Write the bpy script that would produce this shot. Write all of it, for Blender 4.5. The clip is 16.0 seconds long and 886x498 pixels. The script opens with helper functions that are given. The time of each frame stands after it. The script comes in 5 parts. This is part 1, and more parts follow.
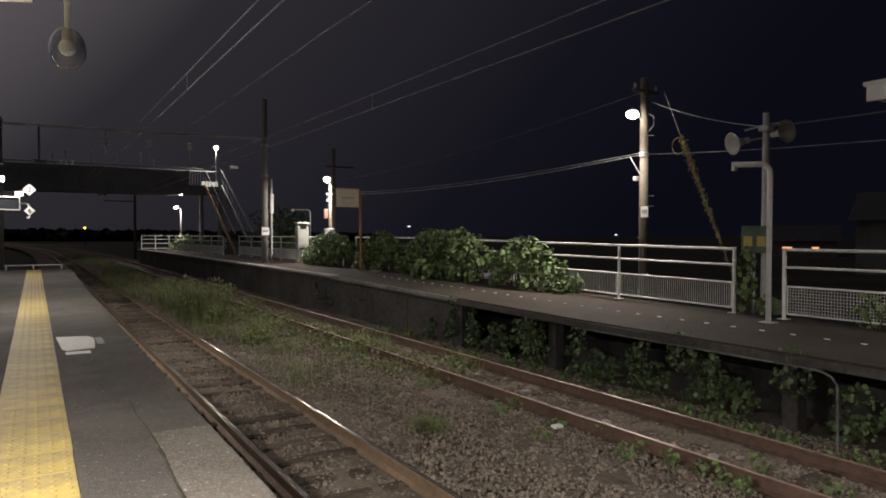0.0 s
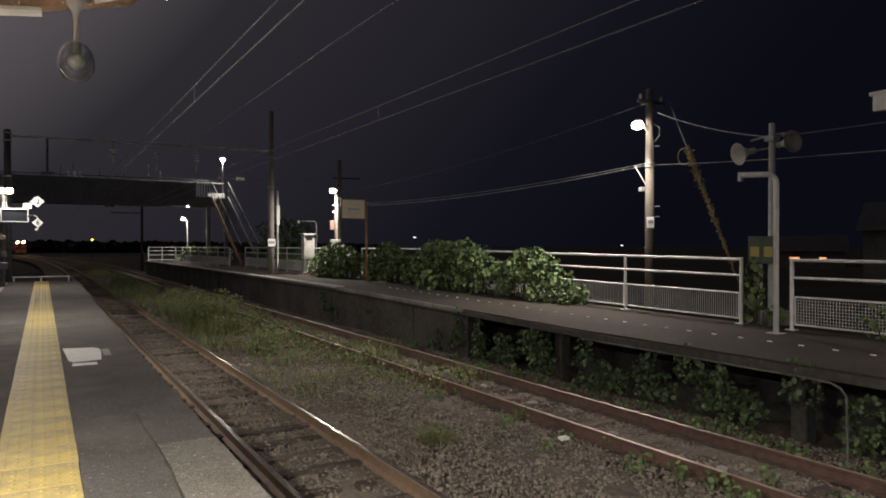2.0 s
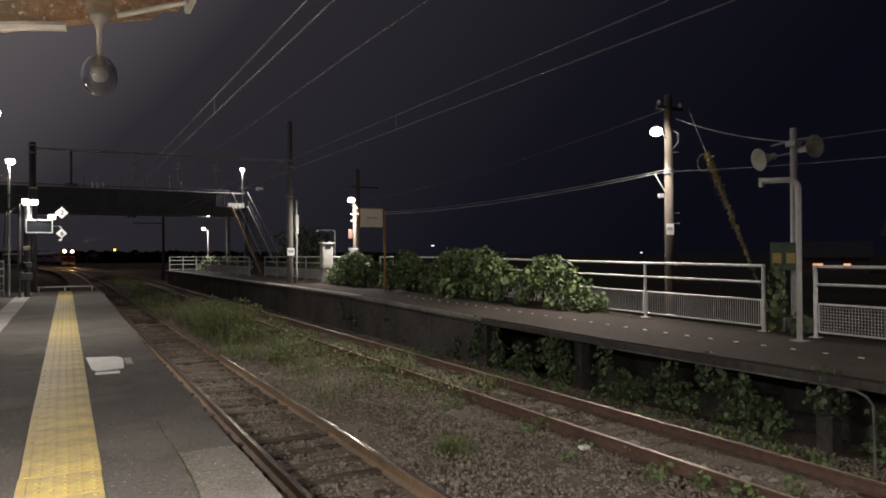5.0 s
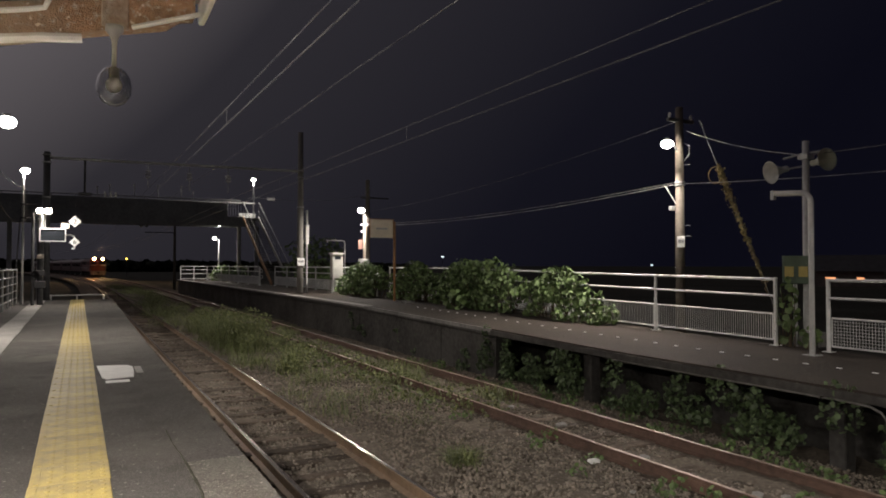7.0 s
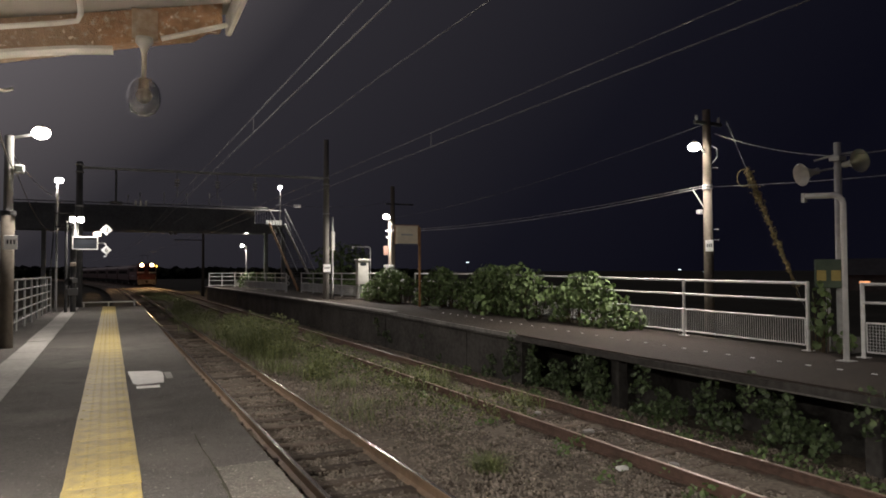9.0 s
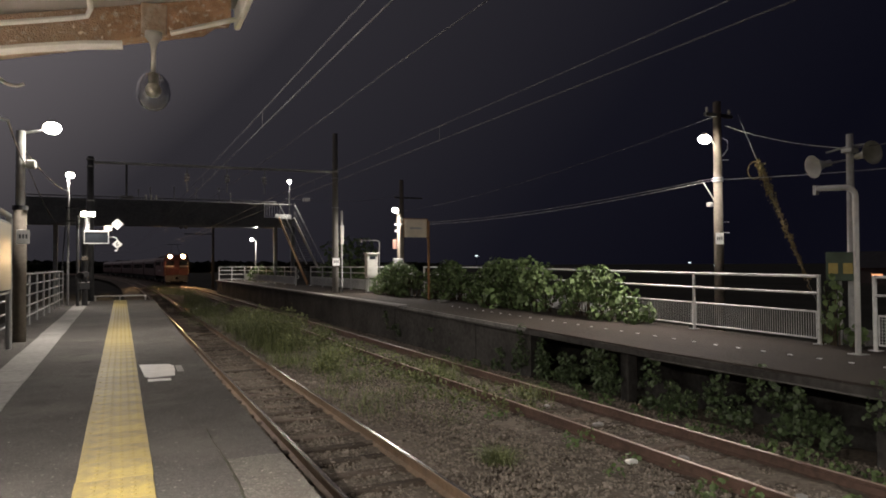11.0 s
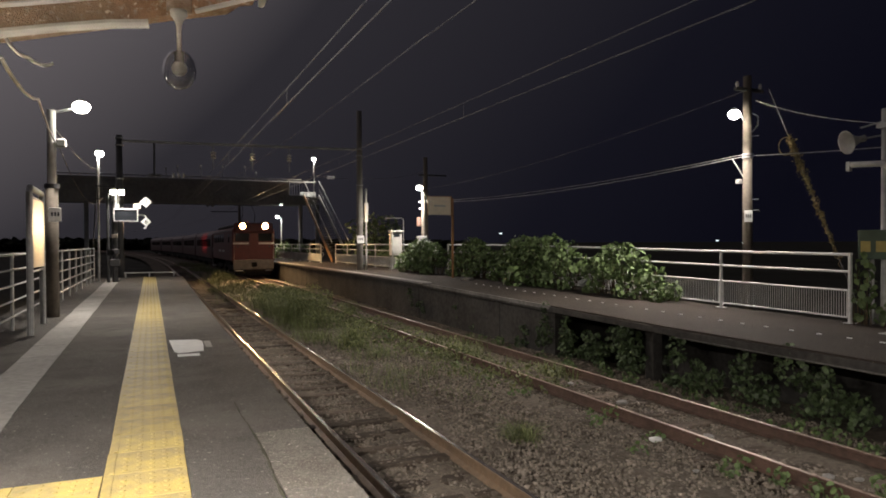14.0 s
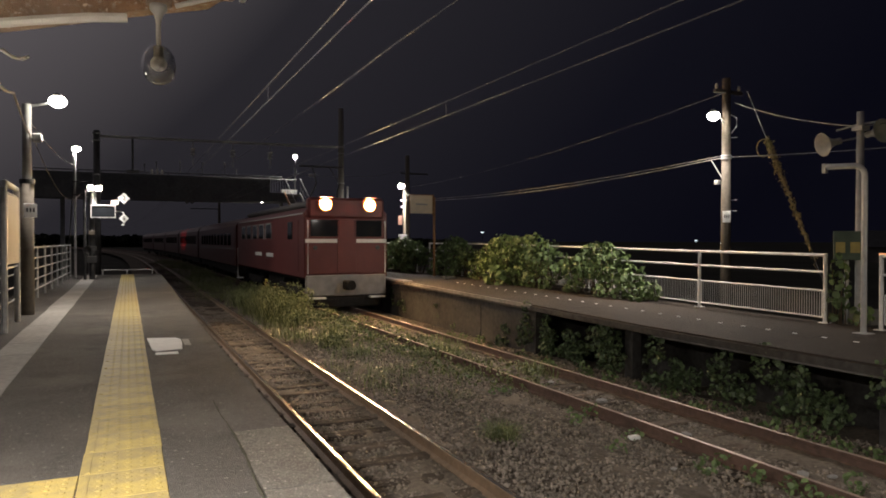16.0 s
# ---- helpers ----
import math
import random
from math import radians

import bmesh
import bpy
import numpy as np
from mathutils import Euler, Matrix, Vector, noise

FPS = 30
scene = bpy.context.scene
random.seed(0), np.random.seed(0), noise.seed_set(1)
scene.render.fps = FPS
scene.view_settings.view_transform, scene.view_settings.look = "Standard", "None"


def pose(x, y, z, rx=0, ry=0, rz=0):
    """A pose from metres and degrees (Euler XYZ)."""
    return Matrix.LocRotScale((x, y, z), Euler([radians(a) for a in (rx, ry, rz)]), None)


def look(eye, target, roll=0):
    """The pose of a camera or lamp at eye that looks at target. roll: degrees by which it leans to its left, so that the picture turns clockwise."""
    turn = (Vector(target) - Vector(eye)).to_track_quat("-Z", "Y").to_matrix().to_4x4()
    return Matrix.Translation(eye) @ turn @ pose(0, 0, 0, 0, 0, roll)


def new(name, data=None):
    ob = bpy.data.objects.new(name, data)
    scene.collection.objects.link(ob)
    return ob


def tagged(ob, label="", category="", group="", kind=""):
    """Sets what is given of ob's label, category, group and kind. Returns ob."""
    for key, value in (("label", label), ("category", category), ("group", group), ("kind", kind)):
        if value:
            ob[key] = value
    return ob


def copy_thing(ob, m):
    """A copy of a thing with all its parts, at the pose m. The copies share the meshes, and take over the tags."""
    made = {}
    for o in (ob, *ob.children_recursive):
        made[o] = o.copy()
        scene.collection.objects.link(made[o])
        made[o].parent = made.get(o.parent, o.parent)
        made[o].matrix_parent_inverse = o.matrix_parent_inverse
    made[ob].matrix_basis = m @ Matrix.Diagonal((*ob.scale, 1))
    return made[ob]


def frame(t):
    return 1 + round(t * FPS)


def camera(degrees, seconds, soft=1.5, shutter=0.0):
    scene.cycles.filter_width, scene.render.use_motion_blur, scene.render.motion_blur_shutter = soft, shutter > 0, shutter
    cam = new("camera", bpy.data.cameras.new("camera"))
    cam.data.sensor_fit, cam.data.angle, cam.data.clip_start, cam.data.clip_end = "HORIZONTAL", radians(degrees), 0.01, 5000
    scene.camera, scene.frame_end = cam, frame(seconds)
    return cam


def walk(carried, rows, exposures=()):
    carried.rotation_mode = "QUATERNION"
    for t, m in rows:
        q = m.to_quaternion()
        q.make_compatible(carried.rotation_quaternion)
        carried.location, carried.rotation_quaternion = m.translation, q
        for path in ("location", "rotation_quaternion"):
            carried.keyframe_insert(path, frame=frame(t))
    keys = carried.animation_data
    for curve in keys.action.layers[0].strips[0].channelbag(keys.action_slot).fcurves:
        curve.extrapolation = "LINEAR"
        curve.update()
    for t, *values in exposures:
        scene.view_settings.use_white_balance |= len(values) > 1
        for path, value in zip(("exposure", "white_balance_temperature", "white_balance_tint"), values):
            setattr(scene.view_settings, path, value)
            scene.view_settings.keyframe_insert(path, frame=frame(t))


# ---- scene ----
cam = camera(66.0, 16.0, soft=1.8)
# seconds, yaw, pitch, roll of a phone held still at chest height
PATH = [(0.0, -30.21, -1.18, -0.06), (0.5, -30.26, -0.81, -0.11), (1.0, -30.19, -0.54, -0.09), (1.5, -29.95, -0.36, 0.01), (2.0, -29.73, -0.26, 0.05), (2.5, -29.52, -0.22, 0.12), 
        (3.0, -29.36, -0.19, 0.19), (3.5, -29.15, -0.14, 0.29), (4.0, -28.90, -0.02, 0.38), (6.5, -27.39, 1.17, 0.12), (7.0, -27.40, 1.37, -0.02), (7.5, -27.28, 1.67, -0.13), 
        (8.0, -26.89, 1.82, -0.08), (8.5, -26.04, 1.93, 0.07), (9.0, -25.29, 1.85, 0.27), (9.5, -24.64, 1.76, 0.39), (12.0, -24.46, 0.67, 0.31), (12.5, -24.28, 0.23, 0.35), 
        (13.0, -23.89, -0.10, 0.39), (13.5, -23.21, -0.34, 0.37), (14.0, -22.52, -0.56, 0.31), (14.5, -21.80, -0.82, 0.36), (15.0, -21.58, -0.91, 0.33), (15.5, -22.19, -0.81, 0.19), 
        (16.0, -24.07, -0.68, -0.02)]
walk(cam, [(t, pose(0, 0, 2.3, 90 + p, r, y)) for t, y, p, r in PATH],
     exposures=[(0.0, 0.64), (6.0, 0.66), (9.0, 0.72), (13.5, 0.72), (15.0, 0.56), (16.0, 0.38)])

# ---- night sky and lamps of the place ----
world = bpy.data.worlds.new("night")
scene.world = world
world.use_nodes = True
wn = world.node_tree.nodes
wl = world.node_tree.links
sky_co = wn.new("ShaderNodeTexCoord")
sky_dot = wn.new("ShaderNodeVectorMath")
sky_dot.operation = "DOT_PRODUCT"
sky_dot.inputs[1].default_value = (-0.52, 0.53, 0.67)  # towards the lit haze over the station
sky_ramp = wn.new("ShaderNodeValToRGB")
wl.new(sky_co.outputs["Generated"], sky_dot.inputs[0])
wl.new(sky_dot.outputs["Value"], sky_ramp.inputs[0])
sky_ramp.color_ramp.elements[0].position, sky_ramp.color_ramp.elements[1].position = 0.0, 0.95
sky_ramp.color_ramp.elements[0].color = (0.0021, 0.0021, 0.0045, 1)
sky_ramp.color_ramp.elements[1].color = (0.140, 0.124, 0.128, 1)
for sky_p, sky_c in ((0.22, (0.0043, 0.0042, 0.0072, 1)), (0.60, (0.0165, 0.0152, 0.0185, 1))):
    sky_ramp.color_ramp.elements.new(sky_p).color = sky_c
wl.new(sky_ramp.outputs[0], wn["Background"].inputs[0])
wn["Background"].inputs[1].default_value = 1.0


def lamp_light(name, at, watts, tilt=(0, 0), colour=(1.0, 0.91, 0.83), size=0.26, spread=180):
    """A lamp's downward light, tilted by degrees about x and y."""
    data = bpy.data.lights.new(name, "AREA")
    data.shape, data.size, data.spread = "DISK", size, math.radians(spread)
    data.energy, data.color = watts, colour
    ob = new(name, data)
    ob.matrix_world = pose(*at, tilt[0], tilt[1], 0)
    return ob


def tube_light(at, length, watts, rz=0, colour=(1.0, 0.91, 0.83)):
    data = bpy.data.lights.new("canopy_tube_light", "AREA")
    data.shape, data.size, data.size_y = "RECTANGLE", length, 0.12
    data.energy, data.color = watts, colour
    ob = new("canopy_tube_light", data)
    ob.matrix_world = pose(*at, 0, 0, rz)
    return ob


lamp_light("far_platform_lamp_light", (12.02, 11.79, 5.03), 245, (9, 40), spread=150)
lamp_light("shelter_lamp_light", (10.80, 29.25, 4.64), 235, (0, 8))
lamp_light("footbridge_lamp_light", (11.75, 56.0, 9.05), 210)
lamp_light("path_lamp_light", (9.4, 60.2, 4.42), 140)
lamp_light("near_platform_lamp_light", (-1.28, 13.95, 4.64), 140, (0, -42))
lamp_light("platform_end_lamp_light", (-1.25, 25.30, 3.92), 55, (-12, -35))
lamp_light("tall_lamp_light", (-1.90, 26.5, 5.31), 50, (0, -20))
for yy, watts in ((-5.0, 220), (-1.6, 260), (1.4, 540)):
    tube_light((-1.3, yy, 3.06), 1.2, watts, 90)
# unseen fill added under the far eave; no lamp is built there
lamp_light("far_eave_fill", (10.6, 1.0, 3.7), 130)


# ---- materials ----
def mat(name, colour, rough=0.7, metal=0.0, vary=0.25, scale=6.0, bump=0.15, bump_scale=60.0, second=None, patch=1.2, island=0.0, obj=0.0):
    """A surface with large stains (patch), grain (scale) and fine relief."""
    m = bpy.data.materials.new(name)
    m.use_nodes = True
    n, l = m.node_tree.nodes, m.node_tree.links
    b = n["Principled BSDF"]
    b.inputs["Roughness"].default_value, b.inputs["Metallic"].default_value = rough, metal
    if rough > 0.8:
        b.inputs["Specular IOR Level"].default_value = 0.15
    co = n.new("ShaderNodeTexCoord")
    big, small = n.new("ShaderNodeTexNoise"), n.new("ShaderNodeTexNoise")
    big.inputs["Scale"].default_value, small.inputs["Scale"].default_value = patch, scale
    big.inputs["Detail"].default_value, small.inputs["Detail"].default_value = 4, 6
    l.new(co.outputs["Object"], big.inputs["Vector"])
    l.new(co.outputs["Object"], small.inputs["Vector"])
    add = n.new("ShaderNodeMath")
    add.operation = "MULTIPLY_ADD"
    add.inputs[1].default_value = 0.5
    l.new(big.outputs["Fac"], add.inputs[0])
    half = n.new("ShaderNodeMath")
    half.operation = "MULTIPLY"
    half.inputs[1].default_value = 0.5
    l.new(small.outputs["Fac"], half.inputs[0])
    l.new(half.outputs[0], add.inputs[2])
    ramp = n.new("ShaderNodeValToRGB")
    c2 = second or tuple(c * (1 - vary) for c in colour)
    c1 = colour if second else tuple(min(1, c * (1 + vary)) for c in colour)
    ramp.color_ramp.elements[0].position, ramp.color_ramp.elements[1].position = 0.36, 0.64
    ramp.color_ramp.elements[0].color, ramp.color_ramp.elements[1].color = (*c2, 1), (*c1, 1)
    l.new(add.outputs[0], ramp.inputs[0])
    out = ramp.outputs[0]
    if island or obj:
        src = n.new("ShaderNodeNewGeometry").outputs["Random Per Island"] if island else n.new("ShaderNodeObjectInfo").outputs["Random"]
        mp = n.new("ShaderNodeMapRange")
        k = island or obj
        mp.inputs["To Min"].default_value, mp.inputs["To Max"].default_value = 1 - k, 1 + k
        l.new(src, mp.inputs["Value"])
        hsv = n.new("ShaderNodeHueSaturation")
        l.new(mp.outputs[0], hsv.inputs["Value"])
        l.new(out, hsv.inputs["Color"])
        out = hsv.outputs[0]
    l.new(out, b.inputs["Base Color"])
    fine = n.new("ShaderNodeTexNoise")
    fine.inputs["Scale"].default_value, fine.inputs["Detail"].default_value = bump_scale, 4
    l.new(co.outputs["Object"], fine.inputs["Vector"])
    bp = n.new("ShaderNodeBump")
    bp.inputs["Strength"].default_value, bp.inputs["Distance"].default_value = bump, 0.02
    l.new(fine.outputs["Fac"], bp.inputs["Height"])
    l.new(bp.outputs[0], b.inputs["Normal"])
    return m


def glow(name, colour, strength):
    m = bpy.data.materials.new(name)
    m.use_nodes = True
    b = m.node_tree.nodes["Principled BSDF"]
    b.inputs["Base Color"].default_value = (*colour, 1)
    b.inputs["Emission Color"].default_value = (*colour, 1)
    b.inputs["Emission Strength"].default_value = strength
    return m


def speckled(name, colour, worn, specks, rough=0.85, patch=0.55, grain=95.0, dirt=None):
    """Asphalt or old concrete: worn patches, coarse grain and pale aggregate specks."""
    m = mat(name, colour, rough, vary=0.3, scale=26, bump=0.7, bump_scale=130, patch=patch)
    n, l = m.node_tree.nodes, m.node_tree.links
    b = n["Principled BSDF"]
    co = n.new("ShaderNodeTexCoord")
    base = b.inputs["Base Color"].links[0].from_socket

    def layer(below, scale, lo, hi, tint, detail=3):
        t = n.new("ShaderNodeTexNoise")
        t.inputs["Scale"].default_value, t.inputs["Detail"].default_value = scale, detail
        l.new(co.outputs["Object"], t.inputs["Vector"])
        mp = n.new("ShaderNodeMapRange")
        mp.inputs["From Min"].default_value, mp.inputs["From Max"].default_value = lo, hi
        l.new(t.outputs["Fac"], mp.inputs["Value"])
        mx = n.new("ShaderNodeMix")
        mx.data_type = "RGBA"
        l.new(mp.outputs[0], mx.inputs["Factor"])
        l.new(below, mx.inputs[6])
        mx.inputs[7].default_value = (*tint, 1)
        return mx.outputs[2]

    out = layer(base, 0.9, 0.50, 0.78, worn, 5)
    if dirt:
        out = layer(out, 3.2, 0.52, 0.72, dirt, 6)
    out = layer(out, grain, 0.54, 0.72, specks, 2)
    out = layer(out, 31.0, 0.66, 0.74, tuple(c * 1.6 for c in specks), 2)
    l.new(out, b.inputs["Base Color"])
    return m


M_asphalt = speckled("platform_asphalt", (0.083, 0.078, 0.072), (0.142, 0.131, 0.117), (0.18, 0.168, 0.150), dirt=(0.062, 0.058, 0.053))
M_asphalt_far = speckled("old_asphalt", (0.044, 0.036, 0.030), (0.062, 0.051, 0.041), (0.085, 0.072, 0.058))
# concrete toned down: dark lip colour and the dimness under the far platform
M_dim_concrete = mat("dimmed_concrete", (0.055, 0.052, 0.048), 0.95, vary=0.4, scale=9, bump=0.5, bump_scale=50, patch=0.8)
M_concrete = mat("concrete", (0.30, 0.29, 0.27), 0.85, vary=0.22, scale=14, bump=0.4, bump_scale=90, patch=0.9)
M_old_concrete = mat("stained_concrete", (0.15, 0.145, 0.135), 0.9, vary=0.4, scale=9, bump=0.5, bump_scale=50, patch=0.8)
M_coping = speckled("coping_concrete", (0.130, 0.121, 0.106), (0.212, 0.199, 0.176), (0.265, 0.248, 0.22), dirt=(0.090, 0.080, 0.067))
M_yellow = mat("tactile_yellow", (0.43, 0.328, 0.080), 0.6, vary=0.2, scale=9, bump=0.2, bump_scale=80, second=(0.20, 0.167, 0.082), patch=0.8, obj=0.12)
M_moss = mat("joint_moss", (0.052, 0.050, 0.036), 0.95, vary=0.4, scale=30, bump=0.6, bump_scale=120)
M_rust = mat("rusty_rail", (0.178, 0.120, 0.074), 0.6, 0.15, vary=0.3, scale=12, bump=0.4, bump_scale=90)
M_rust_dark = mat("dark_rusty_rail", (0.105, 0.062, 0.045), 0.75, 0.1, vary=0.35, scale=12, bump=0.4, bump_scale=90)
M_rail_top = mat("worn_rail_head", (0.52, 0.45, 0.39), 0.26, 0.9, vary=0.2, scale=8, bump=0.02)
M_rail_top_rust = mat("rusted_rail_head", (0.29, 0.21, 0.16), 0.52, 0.35, vary=0.3, scale=8, bump=0.1)
M_sleeper = mat("weathered_sleeper", (0.105, 0.083, 0.065), 0.9, vary=0.4, scale=10, bump=0.6, bump_scale=40, patch=2, obj=0.5)
M_soil = mat("dark_ballast_bed", (0.125, 0.105, 0.083), 0.95, vary=0.4, scale=16, bump=0.8, bump_scale=24, patch=0.5)
M_stone = mat("ballast_stone", (0.200, 0.172, 0.141), 0.85, vary=0.25, scale=20, bump=0.3, bump_scale=80, island=0.36)
M_ground = mat("night_ground", (0.045, 0.045, 0.035), 0.95, vary=0.4, scale=2, bump=0.5, patch=0.1)
M_white = mat("white_paint", (0.70, 0.70, 0.68), 0.5, vary=0.14, scale=9, bump=0.12, bump_scale=70)
M_grey_paint = mat("grey_paint", (0.36, 0.36, 0.35), 0.55, vary=0.18, scale=9, bump=0.1)
M_pole = mat("spun_concrete_pole", (0.13, 0.112, 0.092), 0.85, vary=0.2, scale=14, bump=0.25, bump_scale=80)
M_mast = mat("pale_mast_concrete", (0.20, 0.187, 0.17), 0.85, vary=0.2, scale=14, bump=0.25, bump_scale=80)
M_steel = mat("galvanised_steel", (0.38, 0.38, 0.37), 0.55, 0.4, vary=0.2, scale=10, bump=0.1)
M_dark_steel = mat("dark_steel", (0.06, 0.06, 0.062), 0.6, 0.3, vary=0.3, scale=6, bump=0.15)
M_bridge = mat("bridge_green_grey", (0.36, 0.37, 0.36), 0.7, 0.1, vary=0.25, scale=5, bump=0.15)
M_wire = mat("dark_wire", (0.20, 0.195, 0.19), 0.5, 0.3, vary=0.1, bump=0.0)
M_cable = mat("pale_cable", (0.50, 0.49, 0.47), 0.6, vary=0.1, bump=0.0)
M_porcelain = mat("porcelain", (0.50, 0.49, 0.46), 0.35, vary=0.1, bump=0.0)
M_leaf = mat("kudzu_leaf", (0.112, 0.165, 0.058), 0.65, vary=0.3, scale=5, bump=0.1, island=0.45)
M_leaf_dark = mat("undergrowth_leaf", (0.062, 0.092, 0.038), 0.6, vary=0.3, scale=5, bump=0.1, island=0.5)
M_grass = mat("track_grass", (0.150, 0.175, 0.066), 0.7, vary=0.3, scale=3, bump=0.05, island=0.45)
M_dry = mat("dead_vine", (0.34, 0.27, 0.15), 0.9, vary=0.3, scale=10, bump=0.3, island=0.3)
M_stem = mat("vine_stem", (0.075, 0.055, 0.035), 0.9, vary=0.3, scale=12, bump=0.3)
M_wood = speckled("peeling_wood", (0.37, 0.225, 0.135), (0.44, 0.36, 0.29), (0.50, 0.44, 0.37), 0.75, patch=5.0, grain=38.0, dirt=(0.24, 0.135, 0.085))
M_ceiling = mat("canopy_board", (0.36, 0.34, 0.32), 0.7, vary=0.12, scale=4, bump=0.1)
M_plate = mat("rust_stained_plate", (0.42, 0.36, 0.30), 0.7, vary=0.2, scale=26, bump=0.4, second=(0.26, 0.17, 0.11), patch=9)
M_cream = mat("faded_cream_panel", (0.70, 0.62, 0.48), 0.6, vary=0.1, scale=6, bump=0.05)
M_black = mat("black_rubber", (0.02, 0.02, 0.021), 0.6, vary=0.2)
M_loco_red = mat("locomotive_red", (0.115, 0.026, 0.023), 0.42, vary=0.12, scale=3, bump=0.05, patch=0.6)
M_coach_red = mat("coach_red", (0.085, 0.022, 0.021), 0.3, vary=0.12, scale=3, bump=0.05, patch=0.6)
M_loco_grey = mat("locomotive_grey", (0.22, 0.21, 0.205), 0.55, vary=0.2, scale=5, bump=0.1)
M_under = mat("underframe_black", (0.020, 0.019, 0.018), 0.9, vary=0.3)
M_roof = mat("train_roof", (0.10, 0.10, 0.10), 0.7, vary=0.2)
M_board_green = mat("faded_green_box", (0.060, 0.090, 0.060), 0.6, vary=0.25, scale=6, bump=0.1)
M_board_yellow = mat("faded_yellow_label", (0.42, 0.33, 0.10), 0.6, vary=0.2, scale=8)
M_rust_and_glow = mat("rust_brown_and_glow", (0.27, 0.14, 0.055), 0.75, 0.1, vary=0.35, scale=10, bump=0.3)
M_lamp = glow("lamp_lens", (1.0, 0.93, 0.80), 60)
M_lamp_small = glow("tube_lens", (1.0, 0.95, 0.85), 12)
M_head = glow("headlight_lens", (1.0, 0.62, 0.28), 1650)
M_head_halo = glow("headlight_halo_glow", (1.0, 0.42, 0.10), 3.0)
M_red_glow = glow("added_red_lens", (1.0, 0.03, 0.03), 10)
M_far_white = glow("far_window_white", (0.8, 0.95, 1.0), 1.0)
M_far_warm = glow("far_window_warm", (1.0, 0.42, 0.18), 0.9)
M_ink = mat("dark_ink", (0.03, 0.03, 0.035), 0.6, vary=0.1)
M_glass = bpy.data.materials.new("lamp_glass")
M_glass.use_nodes = True
_g = M_glass.node_tree.nodes["Principled BSDF"]
_g.inputs["Transmission Weight"].default_value, _g.inputs["Roughness"].default_value, _g.inputs["IOR"].default_value = 1.0, 0.03, 1.45
M_window = bpy.data.materials.new("dark_window_glass")
M_window.use_nodes = True
_g = M_window.node_tree.nodes["Principled BSDF"]
_g.inputs["Base Color"].default_value, _g.inputs["Roughness"].default_value = (0.015, 0.017, 0.02, 1), 0.06


# ---- shapes ----
def bm_box(bm, lo, hi, bevel=0.0):
    m = Matrix.LocRotScale([(a + b) / 2 for a, b in zip(lo, hi)], None, [b - a for a, b in zip(lo, hi)])
    made = bmesh.ops.create_cube(bm, size=1, matrix=m)["verts"]
    if bevel:
        edges = list({e for v in made for e in v.link_edges})
        bmesh.ops.bevel(bm, geom=edges, offset=bevel, segments=1, affect="EDGES")
    return bm


def bm_rod(bm, p, q, r, r2=None, n=10, caps=True):
    p, q = Vector(p), Vector(q)
    d = q - p
    m = Matrix.Translation((p + q) / 2) @ d.to_track_quat("Z", "Y").to_matrix().to_4x4()
    bmesh.ops.create_cone(bm, cap_ends=caps, segments=n, radius1=r, radius2=r if r2 is None else r2, depth=d.length, matrix=m)
    return bm


def bm_pipe(bm, pts, r, n=8):
    """A pipe along points, with closed ends."""
    pts = [Vector(p) for p in pts]
    rings = []
    for i, p in enumerate(pts):
        d = (pts[min(i + 1, len(pts) - 1)] - pts[max(i - 1, 0)]).normalized()
        q = d.to_track_quat("Z", "Y")
        rings.append([bm.verts.new(p + q @ Vector((r * math.cos(a * math.tau / n), r * math.sin(a * math.tau / n), 0))) for a in range(n)])
    for a, b in zip(rings, rings[1:]):
        for k in range(n):
            bm.faces.new((a[k], a[(k + 1) % n], b[(k + 1) % n], b[k]))
    bm.faces.new(rings[0][::-1])
    bm.faces.new(rings[-1])
    return bm


def bm_lathe(bm, profile, at, axis=(0, 0, 1), n=16):
    q = Vector(axis).to_track_quat("Z", "Y")
    rings = [[bm.verts.new(Vector(at) + q @ Vector((r * math.cos(k * math.tau / n), r * math.sin(k * math.tau / n), h))) for k in range(n)] for r, h in profile]
    for a, b in zip(rings, rings[1:]):
        for k in range(n):
            bm.faces.new((a[k], a[(k + 1) % n], b[(k + 1) % n], b[k]))
    return bm


def finish(bm, name, material, smooth=False):
    me = bpy.data.meshes.new(name)
    bmesh.ops.recalc_face_normals(bm, faces=bm.faces)
    bm.to_mesh(me)
    bm.free()
    me.materials.append(material)
    if smooth:
        me.polygons.foreach_set("use_smooth", [True] * len(me.polygons))
    return me


def part(name, bm, material, parent=None, label="", smooth=False):
    ob = new(name, finish(bm, name, material, smooth))
    if parent:
        ob.parent = parent
    if label:
        tagged(ob, label)
    return ob


def thing(name, label, category, group="", at=None, kind=""):
    ob = new(name)
    if at is not None:
        ob.matrix_basis = at if isinstance(at, Matrix) else Matrix.Translation(at)
    return tagged(ob, label, category, group, kind)


def B(*boxes, bevel=0.0):
    bm = bmesh.new()
    for lo, hi in boxes:
        bm_box(bm, lo, hi, bevel)
    return bm


